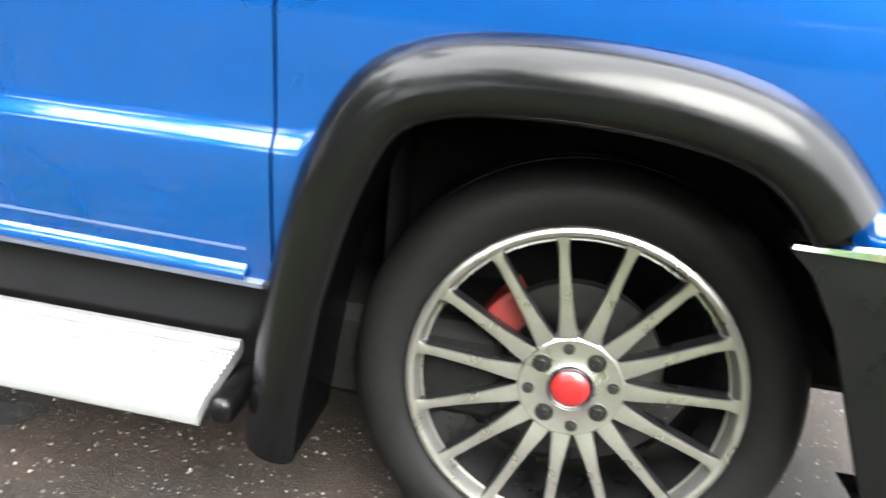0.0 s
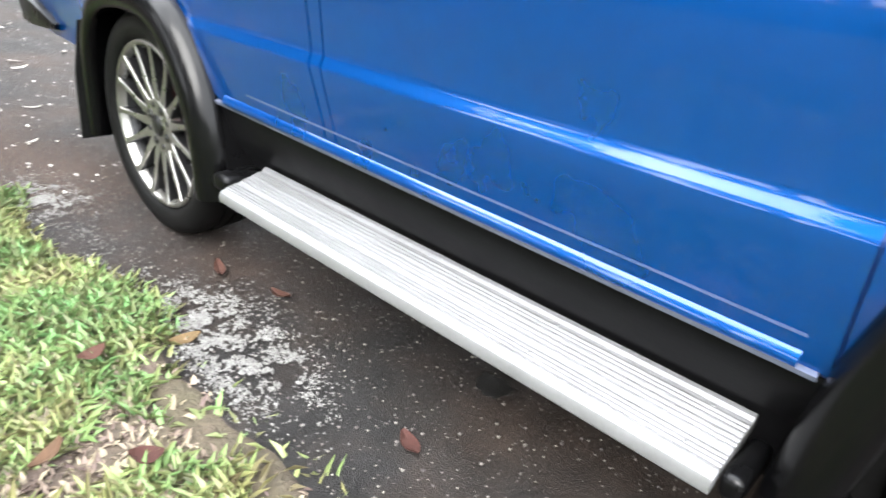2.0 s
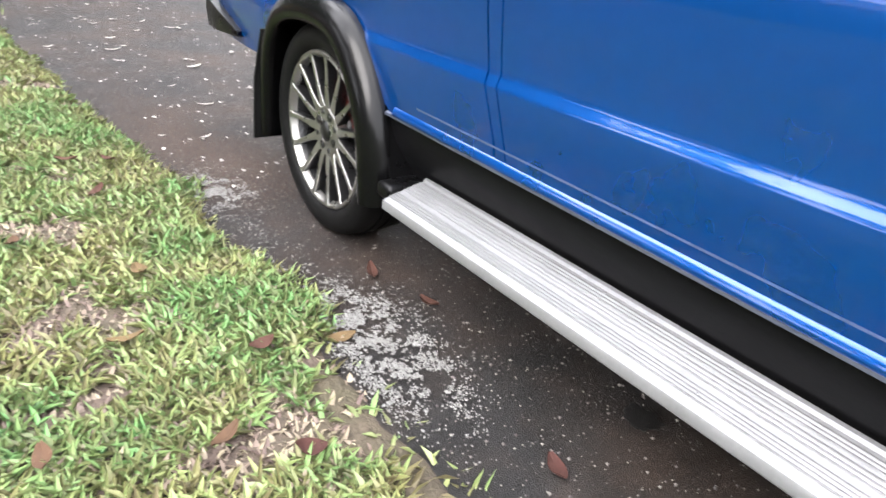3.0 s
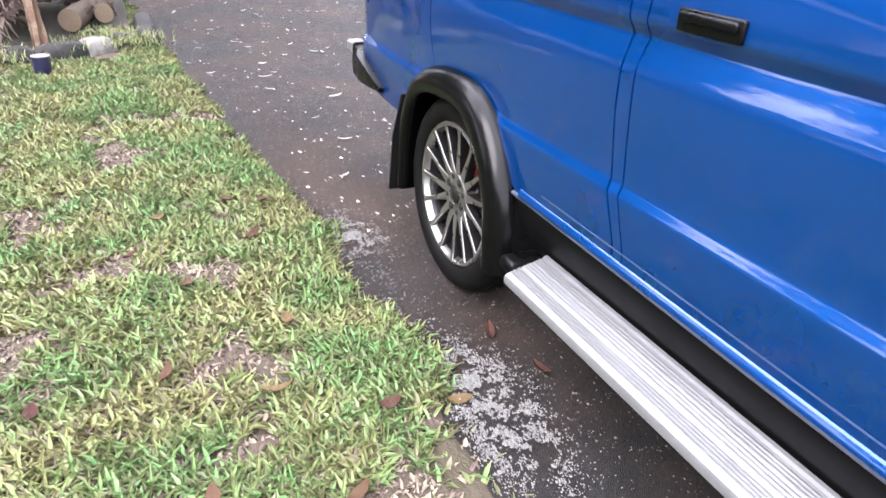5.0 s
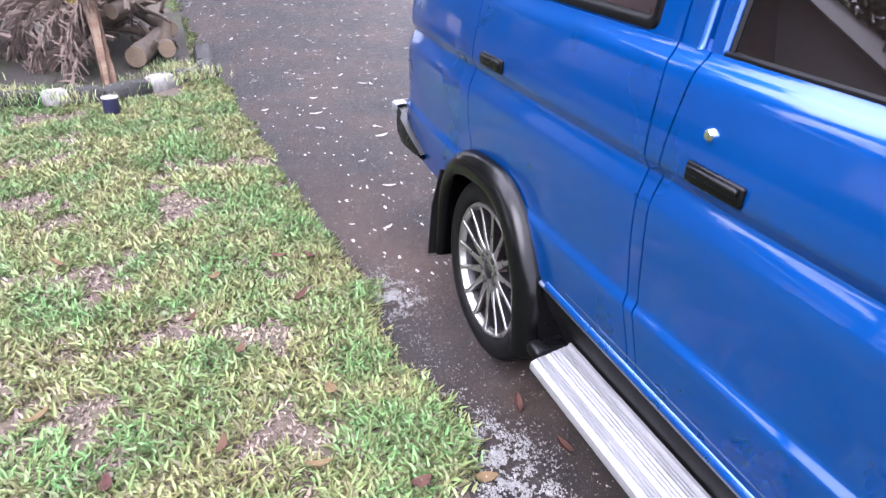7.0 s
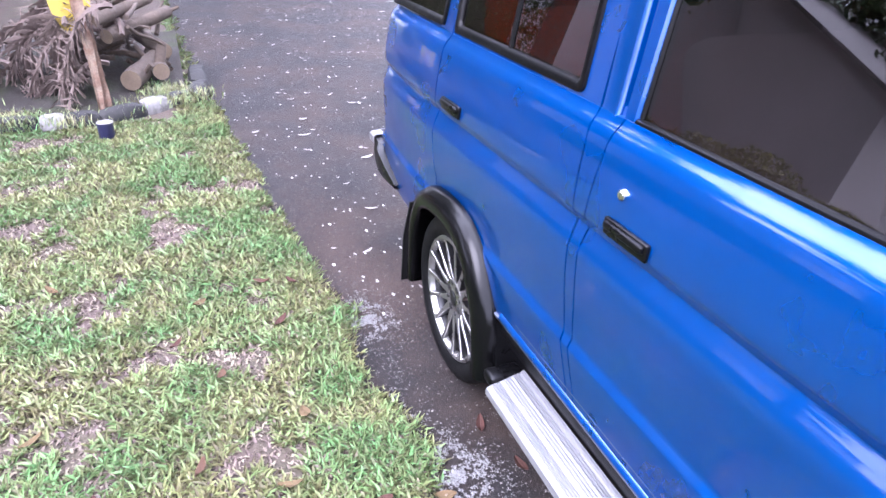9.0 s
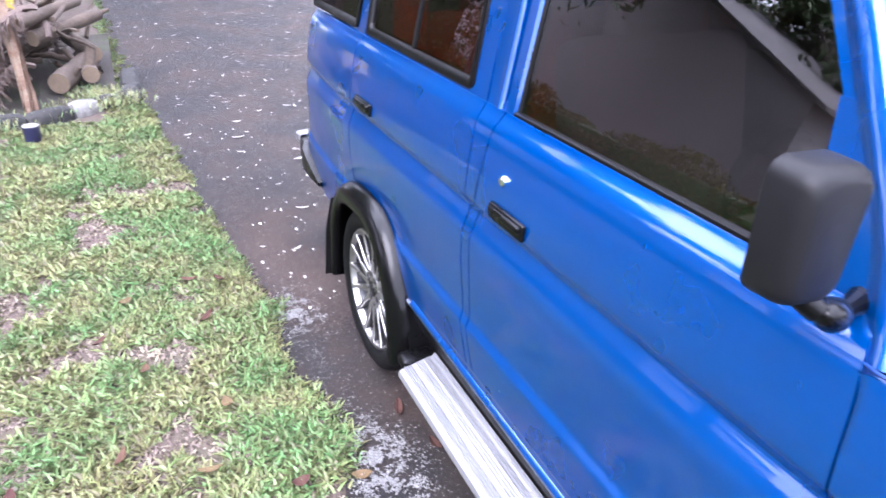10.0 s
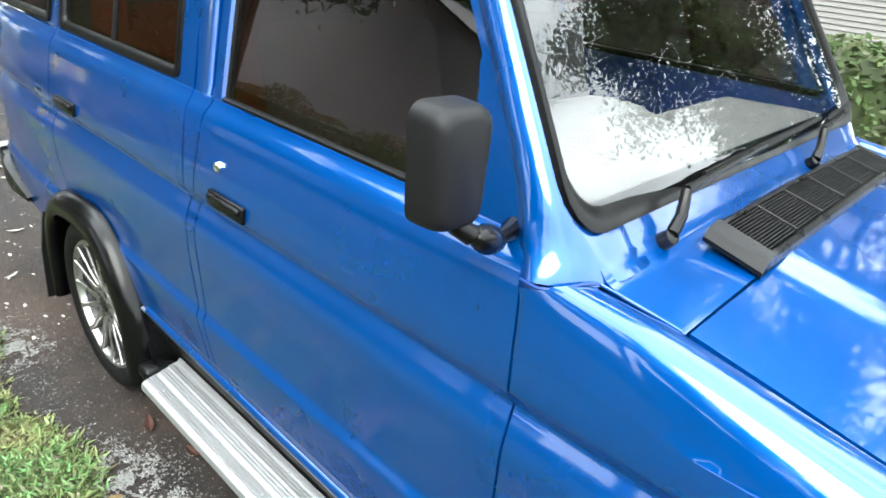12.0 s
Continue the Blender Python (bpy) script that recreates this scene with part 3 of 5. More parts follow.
        part("handle_cup", cup, PAINT, h, "painted cup lip below the flap")
    handle(door, -1.357, -1.202, 0.988, 1.030)
    bm = lathe([(0.0001, -0.010), (0.009, -0.010), (0.0125, -0.007), (0.0135, 0.0), (0.0135, 0.01)], 24)
    box((0.002, 0.003, 0.010), (0, -0.0105, 0), 0, 1, bm)
    bmesh.ops.transform(bm, matrix=Matrix.Translation((-1.330, (WIDTH - 0.0228) if left else 0.0228, 1.088)) @ Matrix.Diagonal((1, -1 if left else 1, 1, 1)), verts=bm.verts)
    part("key_lock", bm, CHROME, door, "round chrome key lock")
    # pillar strip between the doors
    panel("door_pillar", -1.50, -1.43, sill_z, lambda x: BELT, car, left, edges=lambda z: (rear_door_front(z) + 0.005, door_edge_rear(z) - 0.005), step=0.02)
    rows = []
    for z in (1.216, 1.24, 1.33, 1.45, 1.70):
        y = glass_y(z) - (0.004 if z < 1.23 else 0)
        x, e = rear_door_front(z) + 0.004, lerp(-1.462, -1.492, (z - 1.216) / 0.484)
        rows.append(side([(x, y + 0.012, z), (x, y - 0.002, z), (x + 0.003, y - 0.006, z), (e - 0.020, y - 0.007, z), (e - 0.011, y - 0.010, z), (e - 0.004, y - 0.008, z), (e, y - 0.001, z), (e + 0.001, y + 0.016, z)], left))
    part("pillar_cover", thicken(grid(rows), (0, 0.01 * (-1 if left else 1), 0)), PAINT, car, angle=50)
    # strip whose darker blue holds the shade of the channel
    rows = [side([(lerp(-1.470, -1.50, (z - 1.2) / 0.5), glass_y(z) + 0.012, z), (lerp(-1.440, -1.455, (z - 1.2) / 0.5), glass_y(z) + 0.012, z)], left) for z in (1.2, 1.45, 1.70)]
    part("frame_channel", grid(rows), PAINT_DARK, car, "channel beside the door frame, its shade painted in darker blue")
    # rear door, cut round the wheel
    rlow = lambda x: arch_low(x, ARCH_R, sill_z(x))
    def rear_door_edges(z):
        return (float(np.interp(z, [0.40, 0.71, 0.74, 0.80, 1.24], [-2.40, -2.40, -2.422, -2.436, -2.46])), rear_door_front(z) - 0.001)
    rdoor = panel("rear_door", -2.46, -1.48, rlow, lambda x: BELT, car, left, edges=rear_door_edges, step=0.04)
    handle(rdoor, -2.368, -2.215, 0.990, 1.033)
    def window(owner, x0, x1, z0, z1, lean=0.0, label="dark tinted rear side window"):
        """A rubber-framed pane in the upper side; lean shifts its top."""
        def ring(m, dy):
            pts = []
            for cx, cz, a0 in ((x1 - m, z1 - m, 0), (x0 + m, z1 - m, 90), (x0 + m, z0 + m, 180), (x1 - m, z0 + m, 270)):
                for k in range(5):
                    a = radians(a0 + 22.5 * k)
                    x, z = cx + math.cos(a) * 0.02 - math.copysign(0.02, cx - (x0 + x1) / 2), cz + math.sin(a) * 0.02 - math.copysign(0.02, cz - (z0 + z1) / 2)
                    pts.append((x + lean * (z - z0) / (z1 - z0), glass_y(z) + dy, z))
            return side(pts, left)
        g = part("window_gasket", grid([ring(-0.004, 0.004), ring(0.0, -0.012), ring(0.014, -0.014), ring(0.024, -0.004), ring(0.026, 0.012)], close=True), GASKET, owner, "black rubber window frame", angle=50)
        bm = bmesh.new()
        bm.faces.new([bm.verts.new(p) for p in ring(0.024, 0.002)])
        pane("window_glass", bm, (0, 0.004 * (-1 if left else 1), 0), TINT, owner, label)
    def wall_round(name, x0, x1, wx0, wx1, owner, lean=0.0):
        """Painted upper side round a window opening."""
        rows_o = [(x0, 1.216), (x1, 1.216), (x1 + lean, 1.72), (x0 + lean, 1.72)]
        rows_i = [(wx0, 1.246), (wx1, 1.246), (wx1 + lean, 1.64), (wx0 + lean, 1.64)]
        bm = bmesh.new()
        o = [bm.verts.new(side([(x, glass_y(z) - 0.002 + (plan_y(x) if x < -2.55 else 0) - (0.007 if z < 1.245 else 0), z)], left)[0]) for x, z in rows_o]
        i = [bm.verts.new(side([(x, glass_y(z) - 0.002 + (plan_y(x) if x < -2.55 else 0), z)], left)[0]) for x, z in rows_i]
        for k in range(4):
            bm.faces.new((o[k], o[(k + 1) % 4], i[(k + 1) % 4], i[k]))
        return part(name, thicken(bm, (0, 0.02 * (-1 if left else 1), 0)), PAINT, owner, angle=30)
    wall_round("upper_door", -2.46, -1.537, -2.43, -1.645, rdoor, -0.038)
    window(rdoor, -2.452, -1.622, 1.228, 1.66, -0.03)
    rows = [side([(x - 0.042 * (z - 1.23) + d, glass_y(z) - 0.001 - e, z) for x in (-2.046,) for d, e in ((-0.008, -0.003), (-0.007, 0.003), (0.007, 0.003), (0.008, -0.003))], left) for z in (1.235, 1.45, 1.655)]
    part("window_divider", thicken(grid(rows), (0, 0.006 * (-1 if left else 1), 0)), SLAT, rdoor, "dark sliding window bar", angle=30)
    # rear quarter
    def qlow(x):
        return arch_low(x, ARCH_R, 0.445)
    quarter = panel("quarter_panel", -3.32, -2.43, qlow, lambda x: BELT, car, left, edges=lambda z: (-3.32, rear_door_edges(z)[0] - 0.006), step=0.03)
    wall_round("upper_quarter", -3.24, -2.466, -3.11, -2.58, quarter, 0.02)
    window(quarter, -3.15, -2.555, 1.231, 1.66, 0.02, "dark tinted rear quarter window")
    # black sill behind the board
    rows = []
    for i in range(12):
        x = lerp(-1.86, -0.42, i / 11)
        rows.append(side([(x, 0.070, 0.22), (x, 0.060, 0.32), (x, 0.046, 0.345), (x, 0.024, 0.39), (x, 0.012, sill_z(x) - 0.014), (x, 0.016, sill_z(x) - 0.004), (x, 0.05, sill_z(x) + 0.002)], left))
    part("sill", grid(rows), SILL_BLACK, car, "matt black sill", angle=60)
    rows = [side([(x, 0.002, sill_z(x) - 0.006), (x, -0.006, sill_z(x) - 0.004), (x, -0.007, sill_z(x) + 0.003), (x, 0.0, sill_z(x) + 0.006)], left) for x in (-1.84, -1.4, -0.9, -0.43)]
    hem = [side([(x, flank(x, sill_z(x) + 0.03) + d, sill_z(x) + h) for d, h in ((0.001, 0.026), (-0.004, 0.021), (-0.008, 0.013), (-0.009, 0.007), (-0.006, 0.002))], left) for x in [lerp(-1.80, -0.455, k / 16) for k in range(17)]]
    part("door_hem", thicken(grid(hem), (0, 0.004 * (-1 if left else 1), 0)), PAINT, car, "rolled lower edge of the doors", angle=60)
    part("sill_lip", thicken(grid(rows), (0, 0.004 * (-1 if left else 1), 0)), LIP, car, "thin bright sill lip", angle=60)
    flare("arch_flare", ARCH_F, FRONT_X, car, left)
    flare("arch_flare", ARCH_R, REAR_X, car, left)
    # running board: extruded ribbed aluminium on a black edge
    prof = [(-0.082, 0.264), (-0.085, 0.268), (-0.085, 0.283), (-0.082, 0.290), (-0.074, 0.294)]
    for y in (-0.064, -0.056, -0.048, -0.040, -0.022, -0.013, -0.004, 0.008, 0.016, 0.024):
        z = 0.294 + 0.026 * (y + 0.074) / 0.11
        prof += [(y - 0.0030, z), (y - 0.0020, z + 0.0024), (y + 0.0020, z + 0.0024), (y + 0.0030, z)]
    prof += [(0.034, 0.320), (0.038, 0.326), (0.046, 0.328), (0.050, 0.322), (0.050, 0.306), (0.040, 0.300), (-0.066, 0.276)]
    rows = [side([(x, y, z) for y, z in prof], left) for x in (-1.708, -1.3, -0.9, -0.486)]
    board = grid(rows, close=True)
    board.verts.ensure_lookup_table()
    n = len(prof)
    board.faces.new(board.verts[:n])
    board.faces.new(board.verts[-n:])
    board = part("running_board", board, ALUMINIUM, car, "silver ribbed aluminium running board", angle=25)
    for x in (-1.62, -1.35, -1.08, -0.81, -0.54):
        for y in (-0.051, 0.028):
            bm = lathe([(0.0001, 0.004), (0.003, 0.0035), (0.005, 0.001), (0.005, -0.003)], 10, "z")
            at = side([(x, y, 0.293 + 0.026 * (y + 0.074) / 0.11)], left)[0]
            bmesh.ops.translate(bm, verts=bm.verts, vec=at)
            part("rivet", bm, ALUMINIUM, board)
    for x0, x1, z in ((-1.775, -1.709, 0.297), (-0.485, -0.45, 0.275)):
        bm = box((x1 - x0, 0.118, 0.042), ((x0 + x1) / 2, (WIDTH + 0.008) if left else -0.008, z), 0.014, 3)
        part("board_end", bm, PLASTIC, car, "black plastic running board end cap")
    # mud flaps
    bm = grid([side([(-2.590, -0.078, 0.19), (-2.590, 0.0, 0.188), (-2.585, 0.09, 0.19)], left), side([(-2.584, -0.070, 0.40), (-2.584, 0.0, 0.40), (-2.58, 0.09, 0.40)], left), side([(-2.556, -0.050, 0.56), (-2.556, 0.0, 0.56), (-2.55, 0.09, 0.56)], left)])
    thicken(bm, (0.010, 0, 0))
    part("mud_flap", bm, RUBBER, car, "black rubber mud flap")
    # painted jambs behind the shut lines, darker blue for the shade of the gaps, and the pale edge of a film on the
    # doors
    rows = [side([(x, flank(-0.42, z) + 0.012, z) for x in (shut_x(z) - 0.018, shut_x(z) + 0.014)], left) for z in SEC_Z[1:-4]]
    part("door_jamb", grid(rows), PAINT_DARK, car)
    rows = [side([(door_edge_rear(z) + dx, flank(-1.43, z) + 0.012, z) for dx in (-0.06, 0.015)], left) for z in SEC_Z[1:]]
    part("door_jamb", grid(rows), PAINT_DARK, car)
    rows = [side([(x, flank(x, sill_z(x) + 0.046 + h) - 0.0012, sill_z(x) + 0.046 + h) for h in (0, 0.005)], left) for x in [lerp(-1.70, -0.455, k / 12) for k in range(13)]]
    part("film_edge", grid(rows), FILM, car, "pale edge of clear door film")
    bm = grid([side([(-1.79, -0.01, 0.27), (-1.79, 0.10, 0.27)], left), side([(-1.85, -0.004, 0.44), (-1.85, 0.10, 0.44)], left), side([(-1.89, 0.0, 0.50), (-1.89, 0.10, 0.50)], left)])
    part("arch_panel", thicken(bm, (0.006, 0, 0)), PLASTIC, car)
    # wing mirror, on the side that is seen
    if left:
        continue
    yc = -0.100
    bm = bmesh.new()
    rows = []
    for d, m in ((-0.030, 0.0), (-0.024, 0.0), (0.008, 0.001), (0.020, 0.004), (0.027, 0.009), (0.031, 0.016)):
        ring = []
        for cy, cz, a0 in ((0.048, 0.084, 0), (-0.048, 0.084, 90), (-0.048, -0.084, 180), (0.048, -0.084, 270)):
            r = 0.024
            for k in range(5):
                a = radians(a0 + 22.5 * k)
                w = 1.0 - 0.10 * (cz < 0)
                y = (cy - math.copysign(r + m, cy) + math.cos(a) * r) * w
                z = cz - math.copysign(r + m, cz) + math.sin(a) * r
                ring.append((-0.494 + d + 0.10 * y, yc + y, 1.362 + z))
        rows.append(side(ring, left))
    bm = grid(rows, close=True)
    bm.verts.ensure_lookup_table()
    bm.faces.new(bm.verts[-20:])
    mirror = part("wing_mirror", bm, MIRROR_BLACK, car, "dark grey plastic wing mirror", angle=50)
    bm = bmesh.new()
    bm.faces.new([bm.verts.new(p) for p in [(x + 0.006, y, z) for x, y, z in rows[0]]])
    part("mirror_glass", bm, CHROME, mirror, "mirror glass", smooth=False)
    bm = tube(side([(-0.503, -0.083, 1.290), (-0.494, -0.074, 1.272), (-0.482, -0.056, 1.258)], left), [0.015, 0.015, 0.016], 12)
    part("mirror_arm", bm, PLASTIC, mirror)
    p, q = Vector((-0.467, -0.060, 1.262)), Vector((-0.500, 0.022, 1.220))
    bm = tube(side([tuple(p.lerp(q, t)) for t in (0, 0.08, 0.25, 0.5, 0.75, 0.92, 1)], left), [0.004, 0.013, 0.020, 0.023, 0.021, 0.019, 0.015], 16)
    part("mirror_joint", bm, PLASTIC, mirror, angle=60)
    bm = tube(side([(-0.497, 0.015, 1.224), (-0.505, 0.05, 1.222), (-0.512, 0.085, 1.222)], left), [0.013, 0.013, 0.02], 10)
    part("mirror_stem", bm, PLASTIC, mirror)


COWL = [(-0.228, 1.150, 0.020), (-0.236, 1.152, 0.020), (-0.280, 1.158, 0.020), (-0.330, 1.166, 0.018), (-0.352, 1.171, 0.016), (-0.364, 1.178, 0.014), (-0.376, 1.192, 0.011), (-0.396, 1.220, 0.007), (-0.418, 1.248, 0.004)]


def cowl_at(z, y, lift):
    """The cowl's curved surface at height z (before its crown) and width y."""
    zs = [p[1] for p in COWL]
    x, k = float(np.interp(z, zs, [p[0] for p in COWL])), float(np.interp(z, zs, [p[2] for p in COWL]))
    return (x, y, z + k * (1 - ((y - WIDTH / 2) / 0.7) ** 2) + lift)


# windscreen surround and glass
def screen_x(z, y):
    return -0.404 - 0.68 * (z - 1.262) - 0.022 * ((y - WIDTH / 2) / 0.7) ** 2


def screen_side(z):
    return 0.098 + 0.17 * (z - 1.262)


def screen_ring(m, out, k=6):
    """Points round the screen opening, inset by m and lifted by out."""
    z0, z1, pts = 1.244 + 1.7 * m, 1.72 - m, []
    r = 0.07
    for hi, left in ((0, 0), (0, 1), (1, 1), (1, 0)):
        for j in range(k):
            u = j / (k - 1)
            if (hi, left) in ((0, 0), (1, 1)):
                oy, oz = 1 - math.cos(radians(90 * u)), 1 - math.sin(radians(90 * u))
            else:
                oy, oz = 1 - math.cos(radians(90 * (1 - u))), 1 - math.sin(radians(90 * (1 - u)))
            z = z1 - oz * r if hi else z0 + oz * r
            y = screen_side(z) + m + oy * r
            if left:
                y = WIDTH - y
            pts.append((screen_x(z, y) + out, y, z))
    return pts


part("screen_gasket", grid([screen_ring(-0.006, -0.004), screen_ring(-0.004, 0.010), screen_ring(0.002, 0.013), screen_ring(0.008, 0.010), screen_ring(0.013, 0.004), screen_ring(0.0145, -0.012)], close=True), GASKET, car, "black rubber windscreen seal", angle=50)
rows = []
for i in range(13):
    z = lerp(1.254, 1.710, i / 12)
    a, b = screen_side(z) + 0.007, WIDTH - screen_side(z) - 0.007
    rows.append([(screen_x(z, lerp(a, b, j / 16)), lerp(a, b, j / 16), z) for j in range(17)])
bm = grid(rows)
pane("windscreen", bm, (-0.005, 0, 0), CLEAR, car, "clear windscreen with a dark rubber seal", (1, 0, 0.6))

for left in (False, True):
    # A pillar, from the fender line up to the roof
    rows = []
    for z, xo, yo, xi, yi, k in ((1.170, -0.450, 0.042, -0.364, 0.122, 0.7), (1.182, -0.456, 0.047, -0.369, 0.124, 0.8), (1.200, -0.466, 0.056, -0.381, 0.125, 0.9), (1.220, -0.477, 0.061, -0.395, 0.126, 0.9), (1.242, -0.487, 0.068, -0.411, 0.124, 1.0), (1.262, -0.494, 0.072, -0.424, 0.114, 0.85), (1.292, -0.506, 0.078, -0.445, 0.107, 0.75), (1.352, -0.540, 0.090, -0.487, 0.116, 0.7), (1.432, -0.594, 0.106, -0.541, 0.130, 0.7), (1.545, -0.670, 0.130, -0.618, 0.149, 0.7), (1.742, -0.800, 0.170, -0.752, 0.182, 0.7)):
        row = []
        for u, dx, dy in ((0, 0, 0), (0.03, 0.003, -0.006), (0.12, 0.008, -0.010), (0.3, 0.014, -0.014), (0.5, 0.017, -0.015), (0.7, 0.015, -0.012), (0.88, 0.007, -0.006), (1, 0, 0)):
            row.append((lerp(xo, xi, u) + dx * k * 0.9, lerp(yo, yi, u) + dy * k, z))
        if z < 1.25:
            row += [cowl_at(z, 0.16, 0.003), cowl_at(z, 0.20, 0.002), cowl_at(z, 0.28, -0.004)]
        else:
            row += [(xi - 0.012, yi + 0.004, z), (xi - 0.014, yi + 0.005, z), (xi - 0.016, yi + 0.006, z)]
        rows.append(side(row, left))
    part("front_pillar", thicken(grid(rows), (-0.02, 0.012 * (-1 if left else 1), 0)), PAINT, car, angle=50)

for left in (False, True):
    bm = tube(side([(-0.457, 0.040, 1.170), (-0.440, 0.038, 1.168), (-0.424, 0.039, 1.168), (-0.404, 0.047, 1.172), (-0.386, 0.066, 1.178), (-0.374, 0.092, 1.180), (-0.366, 0.114, 1.176)], left), [0.0026] * 7, 6)
    part("pillar_seam", bm, PAINT_DARK, car)

# cowl between bonnet and screen
rows = []
for j in range(25):
    y = lerp(0.127, WIDTH - 0.127, j / 24)
    c = 1 - ((y - WIDTH / 2) / 0.7) ** 2
    rows.append([(x, y, z + k * c) for x, z, k in COWL])
part("cowl_panel", thicken(grid(rows), (0, 0, -0.012)), PAINT, car, angle=40)

for left in (False, True):
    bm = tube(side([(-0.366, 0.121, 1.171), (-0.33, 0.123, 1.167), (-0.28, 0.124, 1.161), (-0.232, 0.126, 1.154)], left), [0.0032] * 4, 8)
    part("cowl_edge", bm, PAINT, car, "bright rolled edge of the cowl")

# bonnet with a raised middle
rows = []
for i in range(20):
    x = lerp(-0.222, 0.58, i / 19)
    row = []
    for j in range(41):
        y = lerp(0.130 + plan_y(x), WIDTH - 0.130 - plan_y(x), j / 40)
        d = abs(y - WIDTH / 2)
        c = 1 - (d / 0.7) ** 2
        ridge = 0.014 * min(max((0.350 - d) / 0.045, 0), 1)
        z = 1.157 + 0.011 * c + ridge - 0.080 * (x + 0.22) - 0.10 * max(x + 0.25, 0) - 0.10 * max(x - 0.35, 0) ** 2
        row.append((x, y, z))
    rows.append(row)
part("bonnet", thicken(grid(rows), (0, 0, -0.018)), PAINT, car, "blue bonnet with a raised centre", angle=40)

# black ventilation grille on the cowl
def vent_pt(u, y, lift):
    c = 1 - ((y - WIDTH / 2) / 0.7) ** 2
    return (lerp(-0.218, -0.326, u), y, lerp(1.170, 1.196, u) + 0.014 * c + lift)


V0, V1 = 0.388, 1.290
rows = []
for j in range(25):
    y = lerp(V0, V1, j / 24)
    f = 0.0 if j in (0, 24) else 1.0
    rows.append([vent_pt(0, y, -0.006), vent_pt(0.0, y, 0.010 * f), vent_pt(0.08, y, 0.014 * f), vent_pt(0.12, y, 0.012 * f), vent_pt(0.125, y, -0.016), vent_pt(0.875, y, -0.016), vent_pt(0.88, y, 0.012 * f), vent_pt(0.94, y, 0.014 * f), vent_pt(1.0, y, 0.008 * f), vent_pt(1.0, y, -0.006)])
vent = part("cowl_vent", grid(rows), PLASTIC, car, "black plastic ventilation grille", angle=40)
rows = [[vent_pt(u, lerp(V0 + 0.02, V1 - 0.02, j / 12), -0.013) for u in (0.13, 0.5, 0.87)] for j in range(13)]
part("vent_floor", grid(rows), DARK, vent)
for y, s in ((V0 + 0.012, 1), (V1 - 0.012, -1)):
    rows = [[vent_pt(u, y - 0.03 * s, -0.004), vent_pt(u, y - 0.016 * s, 0.010), vent_pt(u, y + 0.02 * s, 0.0155), vent_pt(u, y + 0.026 * s, 0.0)] for u in (0.0, 0.5, 1.0)]
    part("end_cover", thicken(grid(rows), (0, 0, -0.008)), PLASTIC, vent)
for k in range(13):
    u = 0.165 + 0.67 * k / 12
    rows = []
    for j in range(13):
        y = lerp(V0 + 0.03, V1 - 0.03, j / 12)
        rows.append([vent_pt(u - 0.008, y, -0.001), vent_pt(u - 0.008, y, 0.0115), vent_pt(u + 0.008, y, 0.0125), vent_pt(u + 0.008, y, -0.001)])
    part("slat", grid(rows), SLAT, vent, angle=30)
for k in range(1, 6):
    y = lerp(V0 + 0.03, V1 - 0.03, k / 6)
    bm = grid([[vent_pt(u, y - 0.003, 0.004), vent_pt(u, y - 0.003, 0.014), vent_pt(u, y + 0.003, 0.014), vent_pt(u, y + 0.003, 0.004)] for u in (0.14, 0.5, 0.86)])
    part("rib", bm, STEEL, vent, "thin grey cross rib", angle=30)

# wipers
for y0 in (0.310, 1.040):
    px, pz = -0.372, 1.197
    bm = tube([(px - 0.004, y0, pz - 0.014), (px + 0.012, y0 - 0.002, pz + 0.002), (px + 0.020, y0 - 0.003, pz + 0.010), (px + 0.022, y0 - 0.003, pz + 0.012)], [0.016, 0.016, 0.014, 0.008], 16)
    w = part("wiper", bm, PLASTIC, car, "black windscreen wiper")
    bm = tube([(px + 0.016, y0, pz + 0.012), (px + 0.010, y0 + 0.035, pz + 0.035), (px + 0.000, y0 + 0.055, pz + 0.075)], [0.012, 0.011, 0.009], 10)
    part("wiper_head", bm, PLASTIC, w)
    bm = tube([(px + 0.000, y0 + 0.055, pz + 0.075), (screen_x(1.272, y0 + 0.2) + 0.036, y0 + 0.20, 1.276), (screen_x(1.280, y0 + 0.44) + 0.030, min(y0 + 0.44, 1.42), 1.284)], [0.008, 0.006, 0.005], 8)
    part("wiper_arm", bm, PLASTIC, w)
    y1 = min(y0 + 0.84, 1.45)
    bm = tube([(screen_x(1.272, y0 + 0.17) + 0.022, y0 + 0.17, 1.270), (screen_x(1.276, (y0 + y1) / 2) + 0.022, (y0 + y1) / 2, 1.277), (screen_x(1.282, y1) + 0.020, y1, 1.284)], [0.006, 0.009, 0.006], 6)
    part("wiper_blade", bm, RUBBER, w)

# roof, tail, nose and floor
rows = []
for i in range(14):
    x = lerp(-0.735, -3.31, i / 13)
    row = []
    for j in range(17):
        y = lerp(0.155, WIDTH - 0.155, j / 16)
        d = abs(y - WIDTH / 2) / (WIDTH / 2 - 0.155)
        row.append((x + (0.03 * d if i == 0 else 0), y, 1.73 + 0.06 * (1 - d ** 4) - (0.03 if i in (0, 13) else 0)))
    rows.append(row)
part("roof", thicken(grid(rows), (0, 0, -0.025)), PAINT, car, angle=50)
